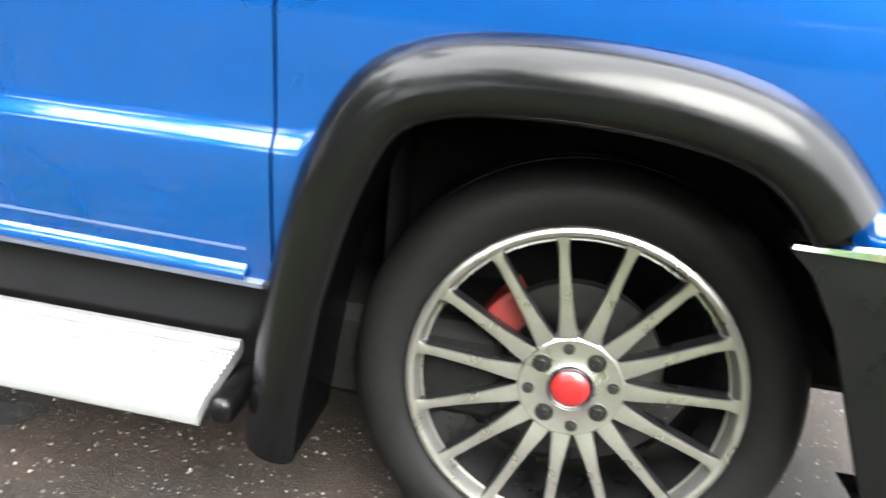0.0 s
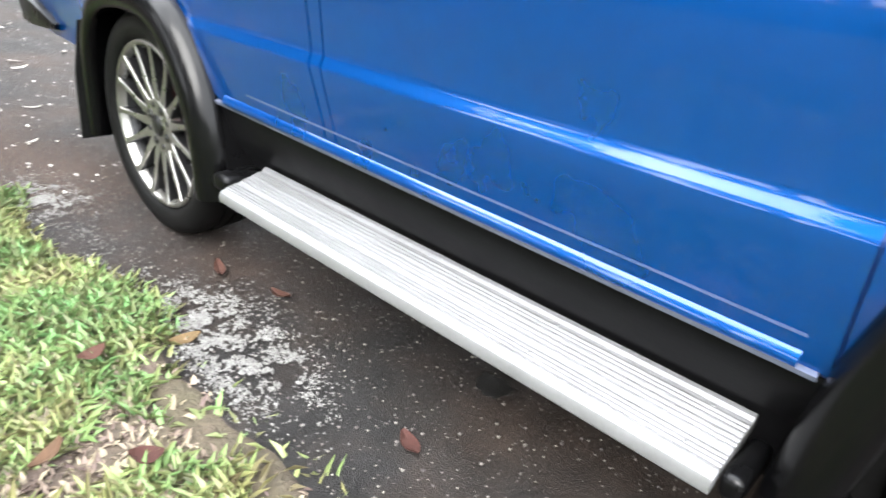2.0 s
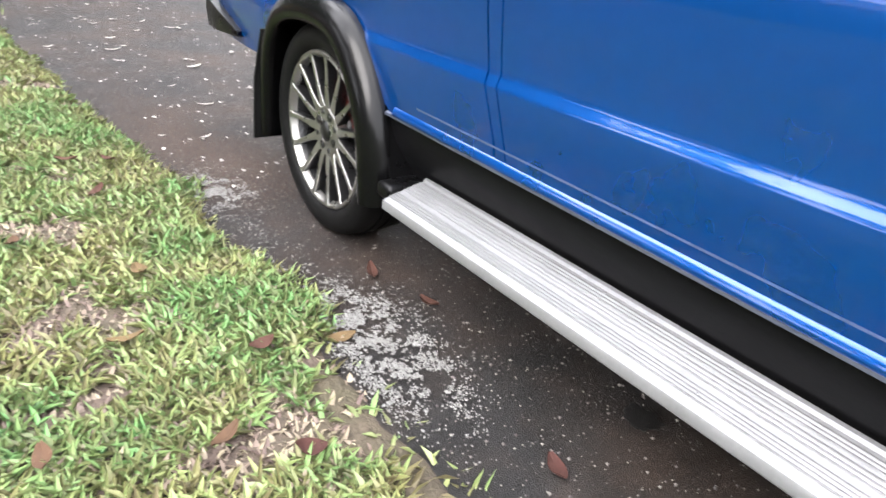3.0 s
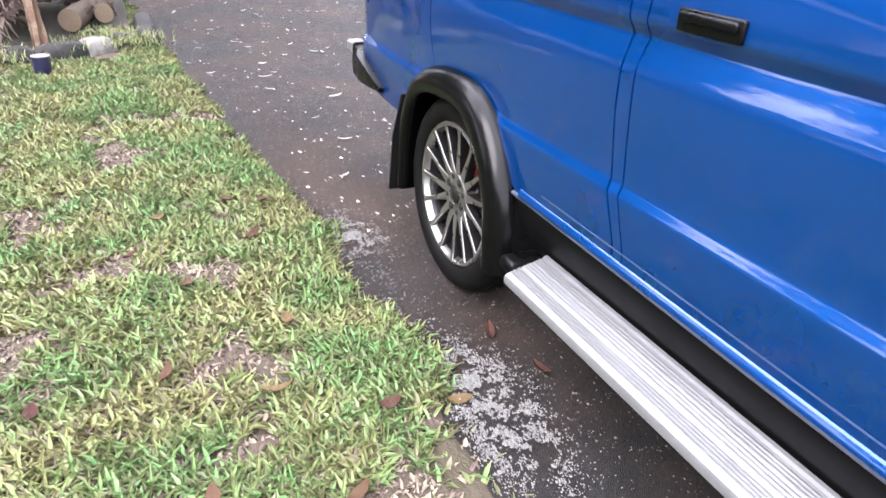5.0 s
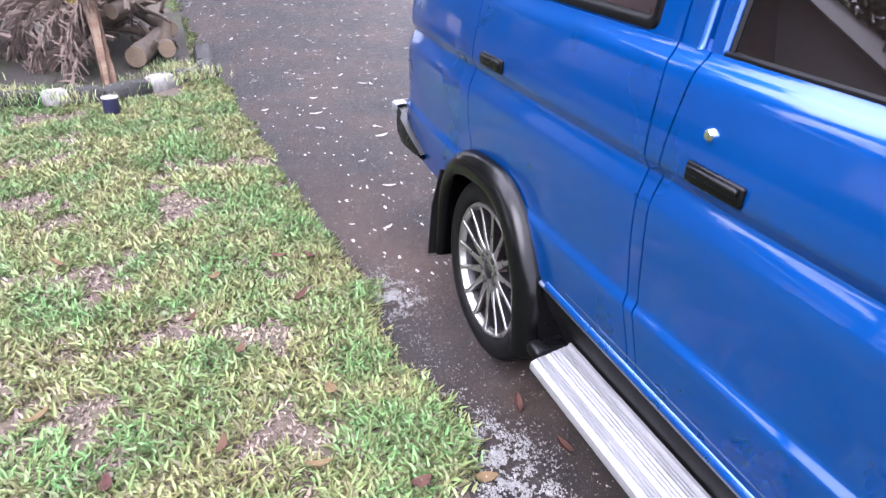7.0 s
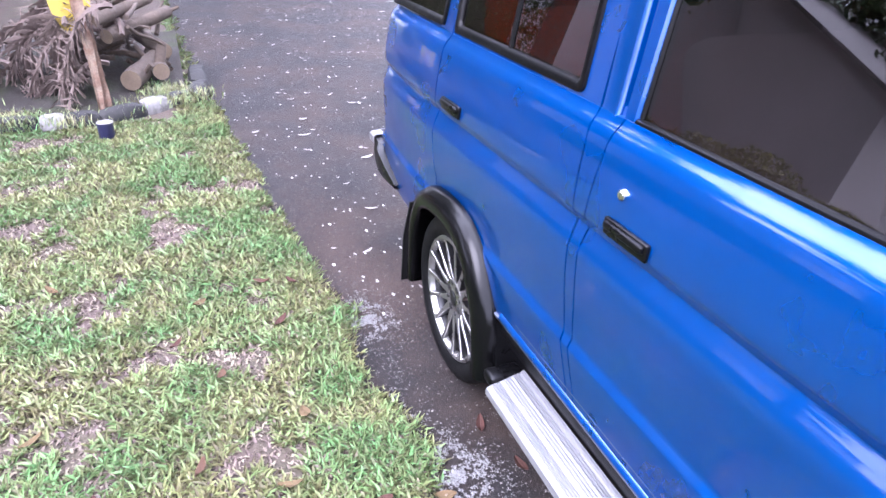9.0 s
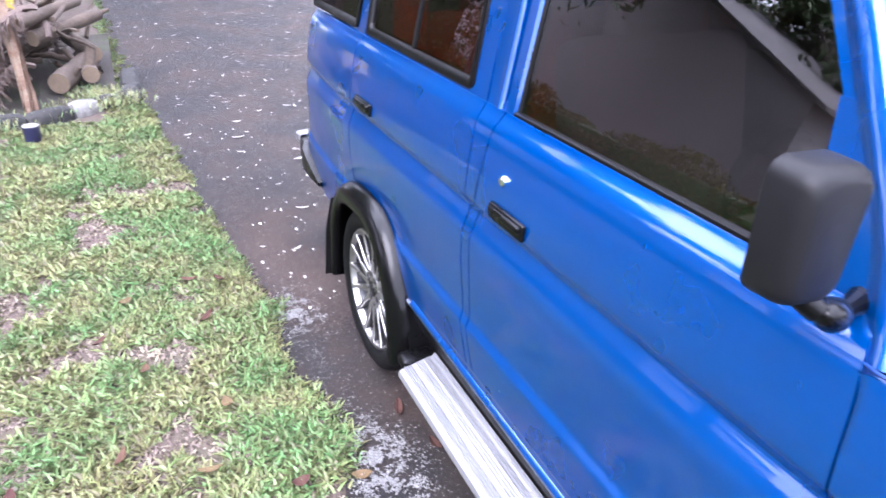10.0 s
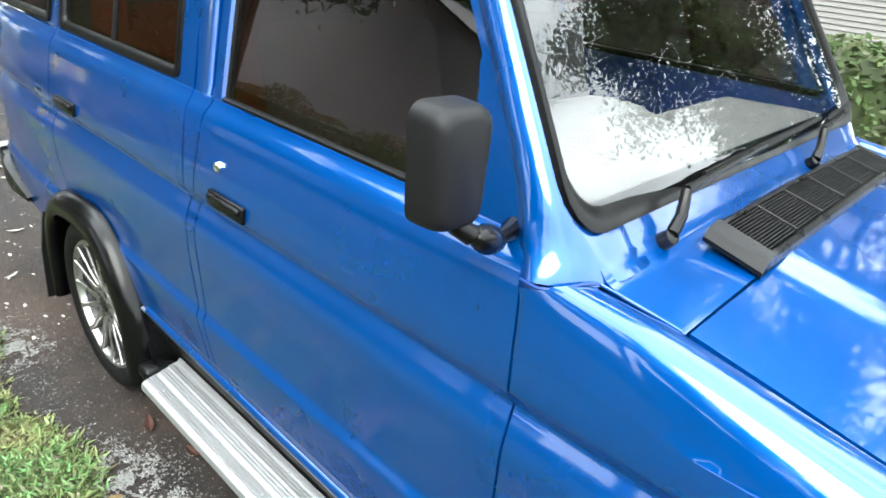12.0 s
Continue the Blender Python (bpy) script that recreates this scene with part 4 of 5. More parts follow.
for left in (False, True):
    rows = [side([(x, glass_y(1.68) - 0.004, 1.68), (x, glass_y(1.68) - 0.016, 1.685), (x, glass_y(1.72) - 0.018, 1.715), (x, 0.156, 1.735)], left) for x in (-3.31, -2.4, -1.5, -0.72)]
    part("roof_rail", thicken(grid(rows), (0, 0.012 * (-1 if left else 1), 0)), PAINT, car, angle=40)
tail_out = lambda z: -3.321 + (0.10 * max(z - 1.2, 0))
rows = []
for z in (0.44, 0.6, 0.9, 1.2, 1.235):
    rows.append([(tail_out(z) - 0.015 * (1 - ((y - 0.8) / 0.62) ** 2), y, z) for y in (0.18, 0.4, 0.8, 1.2, 1.42)])
part("tailgate", thicken(grid(rows), (0.02, 0, 0)), PAINT, car, "blue tailgate")
rows = [[(tail_out(z) + 0.01, y, z) for y in (0.19, 0.5, 0.8, 1.1, 1.41)] for z in (1.235, 1.48, 1.72)]
pane("rear_window", grid(rows), (0.005, 0, 0), TINT, car, "dark tinted rear window", (1, 0, 0))
bm = box((0.10, WIDTH - 0.10, 0.15), (-3.37, WIDTH / 2, 0.515), 0.03, 3)
bumper = part("rear_bumper", bm, PLASTIC, car, "black rear bumper with bright upper corner")
for left in (False, True):
    rows = []
    for i in range(9):
        x = lerp(-3.36, -2.88, i / 8)
        y = plan_y(max(x, -3.24)) - 0.045 + (0.05 if i == 0 else 0) + 0.02 * (i / 8) ** 3
        z0, z1 = lerp(0.44, 0.47, i / 8), lerp(0.592, 0.50, (i / 8) ** 1.5)
        rows.append(side([(x, y + 0.05, z0), (x, y + 0.006, z0 + 0.008), (x, y, (z0 + z1) / 2), (x, y + 0.006, z1 - 0.006), (x, y + 0.05, z1)], left))
    part("bumper_corner", thicken(grid(rows), (0, 0.008 * (-1 if left else 1), 0)), PLASTIC, bumper, angle=40)
    rows = [side([(x, plan_y(max(x, -3.24)) - 0.042 + d, 0.580 + e) for d, e in ((0.05, 0.016), (0.006, 0.014), (-0.005, 0.006), (-0.005, -0.026))], left) for x in (-3.365, -3.345, -3.32, -3.295)]
    part("bumper_trim", thicken(grid(rows), (0, 0.004, -0.003)), ALUMINIUM, bumper, "bright metal bumper strip")
    # front bumper end with its chrome top edge
    rows = []
    for i in range(8):
        x = lerp(0.186, 0.68, i / 7)
        y = -0.035 + 1.1 * plan_y(x)
        s = 1 - i / 7
        rows.append(side([(x + 0.19 * s, y + 0.12, 0.26), (x + 0.185 * s, y + 0.004, 0.27), (x + 0.145 * s, y - 0.002, 0.347), (x + 0.107 * s, y - 0.004, 0.434), (x + 0.068 * s, y - 0.004, 0.525), (x + 0.028 * s, y - 0.002, 0.587), (x, y, 0.612), (x, y + 0.05, 0.618)], left))
    fb = part("front_bumper_end", thicken(grid(rows), (0, 0.008 * (-1 if left else 1), 0)), PLASTIC, car, "black front bumper side", angle=40)
    rows = [side([(x, -0.038 + 1.1 * plan_y(x) + d, 0.618 + e * min(1, 0.4 + 6 * (x - 0.186))) for d, e in ((0.0, -0.006), (-0.005, -0.003), (-0.004, 0.004), (0.006, 0.007))], left) for x in (0.186, 0.22, 0.28, 0.36, 0.52, 0.68)]
    part("bumper_trim", thicken(grid(rows), (0, 0.003, -0.003)), CHROME, fb, "chrome bumper strip")
rows = [[(0.582 - 0.02 * ((y - 0.8) / 0.7) ** 2, y, z) for y in (0.06, 0.3, 0.8, 1.3, 1.54)] for z in (0.40, 0.7, 1.0, 1.07)]
part("nose_panel", thicken(grid(rows), (-0.02, 0, 0)), PAINT, car, "blue nose panel")
bm = box((0.09, WIDTH - 0.12, 0.32), (0.65, WIDTH / 2, 0.42), 0.03, 3)
part("front_bumper", bm, PLASTIC, car, "black front bumper")

# dark underbody, wheel wells and cabin floor
bm = box((2.00, WIDTH - 0.20, 0.16), (-1.10 - 0.0, WIDTH / 2, 0.30), 0.02, 1)
part("underbody", bm, DARK, car)
bm = box((0.70, WIDTH - 0.64, 0.45), (0.20, WIDTH / 2, 0.48), 0.02, 1)
part("engine_bay", bm, DARK, car)
bm = box((1.35, WIDTH - 0.60, 0.20), (-2.55, WIDTH / 2, 0.42), 0.02, 1)
part("rear_floor", bm, DARK, car)
for left in (False, True):
    for cx, x0, x1 in ((FRONT_X, -0.43, 0.30), (REAR_X, -2.55, -1.84)):
        rows = []
        for i in range(15):
            a = radians(180 * i / 14)
            rows.append(side([(cx + (x1 - x0) * 0.55 * math.cos(a), y, 0.36 + 0.42 * math.sin(a)) for y in (0.04, 0.30)], left))
        part("wheel_well", grid(rows), DARK, car)
        bm = grid([side([(cx + (x1 - x0) * 0.56 * u, 0.30, z) for u in (-1, 1)], left) for z in (0.20, 0.79)])
        part("well_wall", bm, DARK, car)
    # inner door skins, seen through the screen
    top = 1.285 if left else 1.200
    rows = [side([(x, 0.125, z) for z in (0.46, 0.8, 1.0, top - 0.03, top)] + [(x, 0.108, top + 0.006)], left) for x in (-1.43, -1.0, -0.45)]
    part("door_lining", grid(rows), PAINT_DARK, car, "blue painted inner door")
    if left:
        rows = [side([(x, 0.128, 1.278), (x, 0.130, 1.290), (x, 0.122, 1.297), (x, 0.106, 1.297)], left) for x in (-1.43, -1.0, -0.5)]
        part("window_strip", grid(rows), GASKET, car, "black inner window strip")
    rows = [side([(x, 0.115, z) for z in (0.45, 0.8, 1.2)], left) for x in (-3.2, -2.4, -1.47)]
    part("side_lining", grid(rows), LINING, car)
bm = box((2.85, WIDTH - 0.24, 0.03), (-1.82, WIDTH / 2, 0.46), 0, 1)
part("cabin_floor", bm, LINING, car)
bm = grid([[(-0.30, y, z) for y in (0.13, WIDTH - 0.13)] for z in (0.4, 1.14)])
part("bulkhead", bm, DARK, car)
bm = box((2.6, WIDTH - 0.42, 0.012), (-1.96, WIDTH / 2, 1.745), 0, 1)
part("headliner", bm, SEAT, car)
rows = []
for x, z, f in ((-0.432, 1.234, 0), (-0.48, 1.236, 0.05), (-0.53, 1.236, 0.35), (-0.58, 1.234, 0.75), (-0.64, 1.230, 0.97), (-0.71, 1.227, 1.0), (-0.762, 1.224, 0.97), (-0.780, 1.216, 0.85), (-0.784, 1.19, 0.4), (-0.77, 1.10, 0), (-0.70, 0.95, 0), (-0.66, 0.85, 0)):
    row = []
    for k in range(45):
        y = lerp(0.13, 1.47, k / 44)
        hood = min(max((y - 0.22) / 0.10, 0), 1) * min(max((0.78 - y) / 0.13, 0), 1)
        row.append((x, y, z + 0.095 * f * hood * hood * (3 - 2 * hood)))
    rows.append(row)
part("dashboard", grid(rows), DASH, car, "grey dashboard with a raised instrument hood", angle=50)
bm = bmesh.new()
rows = []
for i in range(25):
    a = 2 * math.pi * i / 24
    rows.append([Matrix.Rotation(radians(-28), 3, "Y") @ Vector(((0.012 * math.cos(b)), (0.185 + 0.012 * math.sin(b)) * math.cos(a), (0.185 + 0.012 * math.sin(b)) * math.sin(a))) + Vector((-0.88, 0.45, 1.11)) for b in [math.pi / 3 * q for q in range(6)]])
wheel_ring = grid(rows, close=True)
for a in (90, 210, 330):
    d = Matrix.Rotation(radians(-28), 3, "Y") @ Vector((0.02, 0.18 * math.cos(radians(a)), 0.18 * math.sin(radians(a))))
    t = tube([Vector((-0.865, 0.45, 1.12)), Vector((-0.88, 0.45, 1.11)) + d], [0.02, 0.012], 6)
    tm = bpy.data.meshes.new("tmp")
    t.to_mesh(tm)
    t.free()
    wheel_ring.from_mesh(tm)
    bpy.data.meshes.remove(tm)
part("steering_wheel", wheel_ring, PLASTIC, car, "black steering wheel")


def seat(x, y0, y1, mat, back=0.62):
    w = y1 - y0
    bm = box((0.50, w, 0.16), (x, (y0 + y1) / 2, 0.78), 0.05, 3)
    s = part("seat", bm, mat, car, "cloth covered seat")
    bm = box((0.14, w, back), (0, 0, back / 2), 0.05, 3)
    bmesh.ops.transform(bm, matrix=Matrix.Translation((x - 0.24, (y0 + y1) / 2, 0.80)) @ Matrix.Rotation(radians(-14), 4, "Y"), verts=bm.verts)
    part("backrest", bm, mat, s)
    for k in range(max(1, round(w / 0.55))):
        yy = lerp(y0, y1, (k + 0.5) / max(1, round(w / 0.55)))
        bm = box((0.09, 0.26, 0.17), (x - 0.40, yy, 0.82 + back), 0.035, 3)
        part("headrest", bm, mat, s)


seat(-0.98, 0.17, 0.70, SEAT)
seat(-0.98, 0.90, 1.43, SEAT)
seat(-1.85, 0.17, 1.43, RED_CLOTH, 0.55)
seat(-2.75, 0.17, 1.43, SEAT, 0.55)

rows = [[(x, 0.165 + 0.016 * math.sin(70 * x), z) for z in (1.10, 1.3, 1.5, 1.71)] for x in [lerp(-2.36, -2.14, k / 22) for k in range(23)]]
part("curtain", grid(rows), RED_CLOTH, car, "orange red curtain behind the rear side window")


# ---- kerbed bed with palm litter ----
def kerb_stone(at, size, turn, mat, label):
    l, w, top = size[0] / 2, size[1] / 2, size[2] - 0.06
    prof = [(-0.95, -0.06), (-1, 0.35 * top), (-0.92, 0.72 * top), (-0.68, 0.94 * top), (-0.25, top), (0.25, top), (0.68, 0.94 * top), (0.92, 0.72 * top), (1, 0.35 * top), (0.95, -0.06)]
    rows = []
    for k in range(11):
        u = 2 * k / 10 - 1
        f = 1 - 0.16 * abs(u) ** 6
        rows.append([(u * l, q * w * f, z * (f if z > 0 else 1)) for q, z in prof])
    bm = grid(rows)
    bm.verts.ensure_lookup_table()
    bm.faces.new(bm.verts[:10])
    bm.faces.new(bm.verts[-10:])
    for v in bm.verts:
        v.co += Vector((noise.noise(v.co * 9 + Vector(at)), noise.noise(v.co * 12 + Vector((3, 1, at[0]))), noise.noise(v.co * 11 + Vector((at[1], 5, 2))))) * 0.02
    ob = part("kerb_stone", bm, mat)
    ob.matrix_basis = pose(*at, 0, 0, turn)
    return tagged(ob, label, "kerb stone", "kerb stones of the planting bed")


def log(p, q, r, name="log"):
    p, q = Vector(p), Vector(q)
    pts = [p.lerp(q, t) + Vector((noise.noise(p * 3 + Vector((t * 3, 0, 0))), noise.noise(p * 3 + Vector((0, t * 3, 0))), 0)) * r * 0.3 for t in (0, 0.2, 0.45, 0.7, 1)]
    bm = tube(pts, [r * k for k in (1, 1.06, 0.96, 1.0, 0.92)], 14)
    for f in bm.faces:
        if len(f.verts) > 4:
            f.material_index = 1
    return tagged(part(name, bm, [LOG, LOG_END], angle=50), "weathered cut log in a garden pile", "log", "logs of the garden pile")


def build_bed():
    stones = [((-5.78, -2.08), 0.44, 90, STONE), ((-5.77, -1.76), 0.17, 92, KERB_WHITE), ((-5.79, -1.56), 0.22, 96, STONE), ((-5.87, -1.30), 0.34, 125, STONE), ((-6.05, -1.06), 0.24, 130, KERB_WHITE), ((-6.19, -0.84), 0.26, 114, STONE), ((-6.44, -0.70), 0.40, 170, STONE), ((-6.95, -0.68), 0.56, 178, STONE), ((-5.77, -2.60), 0.5, 90, KERB_WHITE), ((-5.78, -3.2), 0.6, 90, STONE)]
    for (x, y), l, turn, mat in stones:
        kerb_stone((x, y, 0.0), (l, 0.16, 0.19), turn, mat, "old rough kerb stone with worn white paint" if mat == KERB_WHITE else "old dark mossy kerb stone")
    rows = []
    for i in range(24):
        x = lerp(-5.82, -9.0, i / 23)
        rows.append([(x, y, 0.07 + 0.10 * max(noise.noise(Vector((x, y, 3))), -0.2) + (0.05 if i else -0.05)) for y in [lerp(float(np.interp(-x, [5.8, 6.05, 6.3], [-1.42, -1.05, -0.80])), -4.5, k / 20) for k in range(21)]])
    tagged(part("bed_soil", grid(rows), BED), "dark soil of the kerbed planting bed", "soil", kind="structure")
    logs = [((-6.38, -1.22, 0.20), (-7.2, -0.95, 0.24), 0.085), ((-6.55, -0.98, 0.22), (-7.4, -1.05, 0.22), 0.07), ((-6.60, -1.35, 0.52), (-7.3, -0.85, 0.60), 0.06), ((-6.7, -1.5, 0.42), (-7.6, -1.1, 0.46), 0.05), ((-7.0, -0.92, 0.30), (-8.2, -1.3, 0.36), 0.07), ((-6.5, -1.42, 0.66), (-7.3, -1.0, 0.72), 0.05), ((-7.0, -1.8, 0.30), (-8.0, -1.5, 0.6), 0.07), ((-6.62, -1.00, 0.20), (-6.75, -0.94, 0.42), 0.045), ((-6.9, -1.25, 0.62), (-7.9, -0.9, 0.80), 0.045)]
    for p, q, r in logs:
        log(p, q, r)
    rng = random.Random(9)
    for k in range(26):
        p = Vector((-6.7 + rng.uniform(-0.7, 0.35), -1.2 + rng.uniform(-0.45, 0.35), rng.uniform(0.2, 0.75)))
        d = Vector((rng.uniform(-0.7, 0.3), rng.uniform(-0.5, 0.5), rng.uniform(-0.25, 0.25)))
        r = rng.uniform(0.012, 0.03)
        pts = [p + d * t + Vector((rng.uniform(-1, 1), rng.uniform(-1, 1), rng.uniform(-1, 1))) * 0.03 for t in (0, 0.35, 0.7, 1)]
        tagged(part("branch", tube(pts, [r, r * 0.9, r * 0.75, r * 0.5], 7), LOG, angle=60), "crooked dry grey brown branch in the garden pile", "branch", "dry branches of the pile")
    # tufts over the kerb
    for cx, cy, n in ((-6.35, -0.98, 520), (-5.78, -2.0, 480), (-5.66, -1.62, 160), (-6.12, -0.80, 420), (-5.98, -1.22, 90), (-5.95, -2.35, 460)):
        bm = bmesh.new()
        for _ in range(n):
            x, y = rng.gauss(cx, 0.12), rng.gauss(cy, 0.10)
            a, hgt, lean = rng.uniform(0, 6.28), rng.uniform(0.025, 0.075), rng.uniform(0.3, 1.1)
            o, w = Vector((math.cos(a), math.sin(a), 0)), Vector((-math.sin(a), math.cos(a), 0)) * 0.004
            b0 = Vector((x, y, 0.09))
            m = b0 + o * hgt * 0.35 * lean + Vector((0, 0, hgt * 0.6))
            e = b0 + o * hgt * lean + Vector((0, 0, hgt))
            bm.faces.new([bm.verts.new(v) for v in (b0 - w, b0 + w, m + w * 0.8, e, m - w * 0.8)])
        tagged(part("grass_tuft", bm, GRASS, smooth=False), "green grass tuft growing over the kerb", "grass", kind="stuff")


def frond_mesh(rng, length, droop, leaf):
    """A dead palm frond: curved midrib with narrow hanging leaflets."""
    n = 64
    pts = [Vector((length * t, 0, 0.5 * length * t * (1 - t) * 1.2 - droop * t * t)) for t in [k / n for k in range(n + 1)]]
    bm = tube(pts, [0.02 * (1 - 0.85 * k / n) + 0.002 for k in range(n + 1)], 4)
    bm.verts.ensure_lookup_table()
    ribs = [list(bm.verts[4 * k:4 * k + 4]) for k in range(n + 1)]
    for k in range(10, n):
        for s, q in ((-1, 0), (1, 2)):
            p, l = pts[k], leaf * rng.uniform(0.6, 1.1)
            d = Vector((rng.uniform(0.1, 0.7), s * rng.uniform(0.5, 1.0), rng.uniform(-1.0, 0.1))).normalized()
            e, w = p + d * l, Vector((1, 0, 0.3)) * 0.0062
            m = p.lerp(e, 0.5) + Vector((0, 0, 0.03))
            bm.faces.new((ribs[k][q], ribs[k + 1][q], bm.verts.new(m + w), bm.verts.new(e), bm.verts.new(m - w)))
    return bm


def build_palm():
    rng = random.Random(5)
    stalk = tagged(new("palm_trunk"), "leaning dry brown palm stalk in the planting bed", "palm stalk")
    stalk.location = (-5.92, -1.43, 0.0)
    for dy, dx, w0, w1, lean in ((0.0, 0.0, 0.020, 0.050, -0.055), (0.040, -0.02, 0.030, 0.022, -0.035)):
        rows = []
        for k in range(13):
            t = k / 12
            cx, cy, cz = dx - 0.40 * t, dy + lean * t + 0.012 * math.sin(4 * t + dy * 40), 0.02 + (1.0 if dy == 0 else 0.78) * t
            w = lerp(w0, w1, t)
            rows.append([(cx + w * 0.3 * math.cos(a) + 0.02 * math.sin(a) ** 2, cy + w * math.sin(a) * (1 + 0.2 * noise.noise(Vector((a, t * 7, 1 + dy)))), cz + 0.012 * math.sin(4 * a)) for a in [2 * math.pi * q / 14 for q in range(14)]])
        part("stalk", grid(rows, close=True), STALK, stalk, angle=60)
    for k in range(34):
        ob = part("dead_frond", frond_mesh(rng, rng.uniform(0.55, 0.95), rng.uniform(0.35, 0.75), rng.uniform(0.20, 0.34)), FROND, smooth=False)
        ob.matrix_basis = pose(-6.25 + rng.uniform(-1.1, 0.2), -1.75 + rng.uniform(-0.9, 0.55), rng.uniform(0.25, 0.95), rng.uniform(-25, 25), rng.uniform(-10, 25), rng.uniform(180, 320))
        tagged(ob, "dry brown palm frond hanging in the bed", "palm frond", "dead palm fronds")
    bm = grid([[(0.012 * math.sin(6 * u), lerp(-0.15, 0.15, u) * math.sqrt(max(1 - (1 - min(z / 0.24, 1)) ** 2, 0.02)), z) for u in [k / 10 for k in range(11)]] for z in (0, 0.02, 0.05, 0.09, 0.14, 0.20, 0.30, 0.42)])
    for v in bm.verts:
        v.co.z += 0.02 * math.sin(v.co.y * 30)
    ob = part("yellow_sheet", thicken(bm, (0.006, 0, 0)), YELLOW)
    ob.matrix_basis = pose(-6.42, -1.55, 0.60, 0, -12, 6)
    tagged(ob, "bright yellow plastic sheet hung on the palm stalk", "sheet")
    bm = lathe([(0.0001, 0.004), (0.05, 0.0), (0.054, 0.006), (0.054, 0.12), (0.057, 0.128), (0.054, 0.134), (0.050, 0.128), (0.046, 0.126), (0.0001, 0.126)], 24, "z")
    ob = part("paint_can", bm, [PURPLE, KERB_WHITE], angle=40)
    for poly in ob.data.polygons:
        poly.material_index = 1 if poly.center.z > 0.124 else 0
    ob.location = (-5.42, -1.38, 0.015)
    tagged(ob, "small dark blue can with a pale lid on the grass", "can")


build_bed()
build_palm()


# ---- fallen leaves on road and lawn ----
def leaf_mesh(name, length, width, curl, mat):
    rows = []
    for k in range(7):
        t = k / 6
        w = width * math.sin(math.pi * min(max(t, 0.03), 0.97)) ** 0.7 / 2
        z = curl * (t - 0.5) ** 2 * 4
        rows.append([((t - 0.5) * length, -w, z + curl * 0.6), ((t - 0.5) * length, 0, z), ((t - 0.5) * length, w, z + curl * 0.5)])
    bm = thicken(grid(rows), (0, 0, 0.0008))
    return to_mesh(name, bm, [mat])


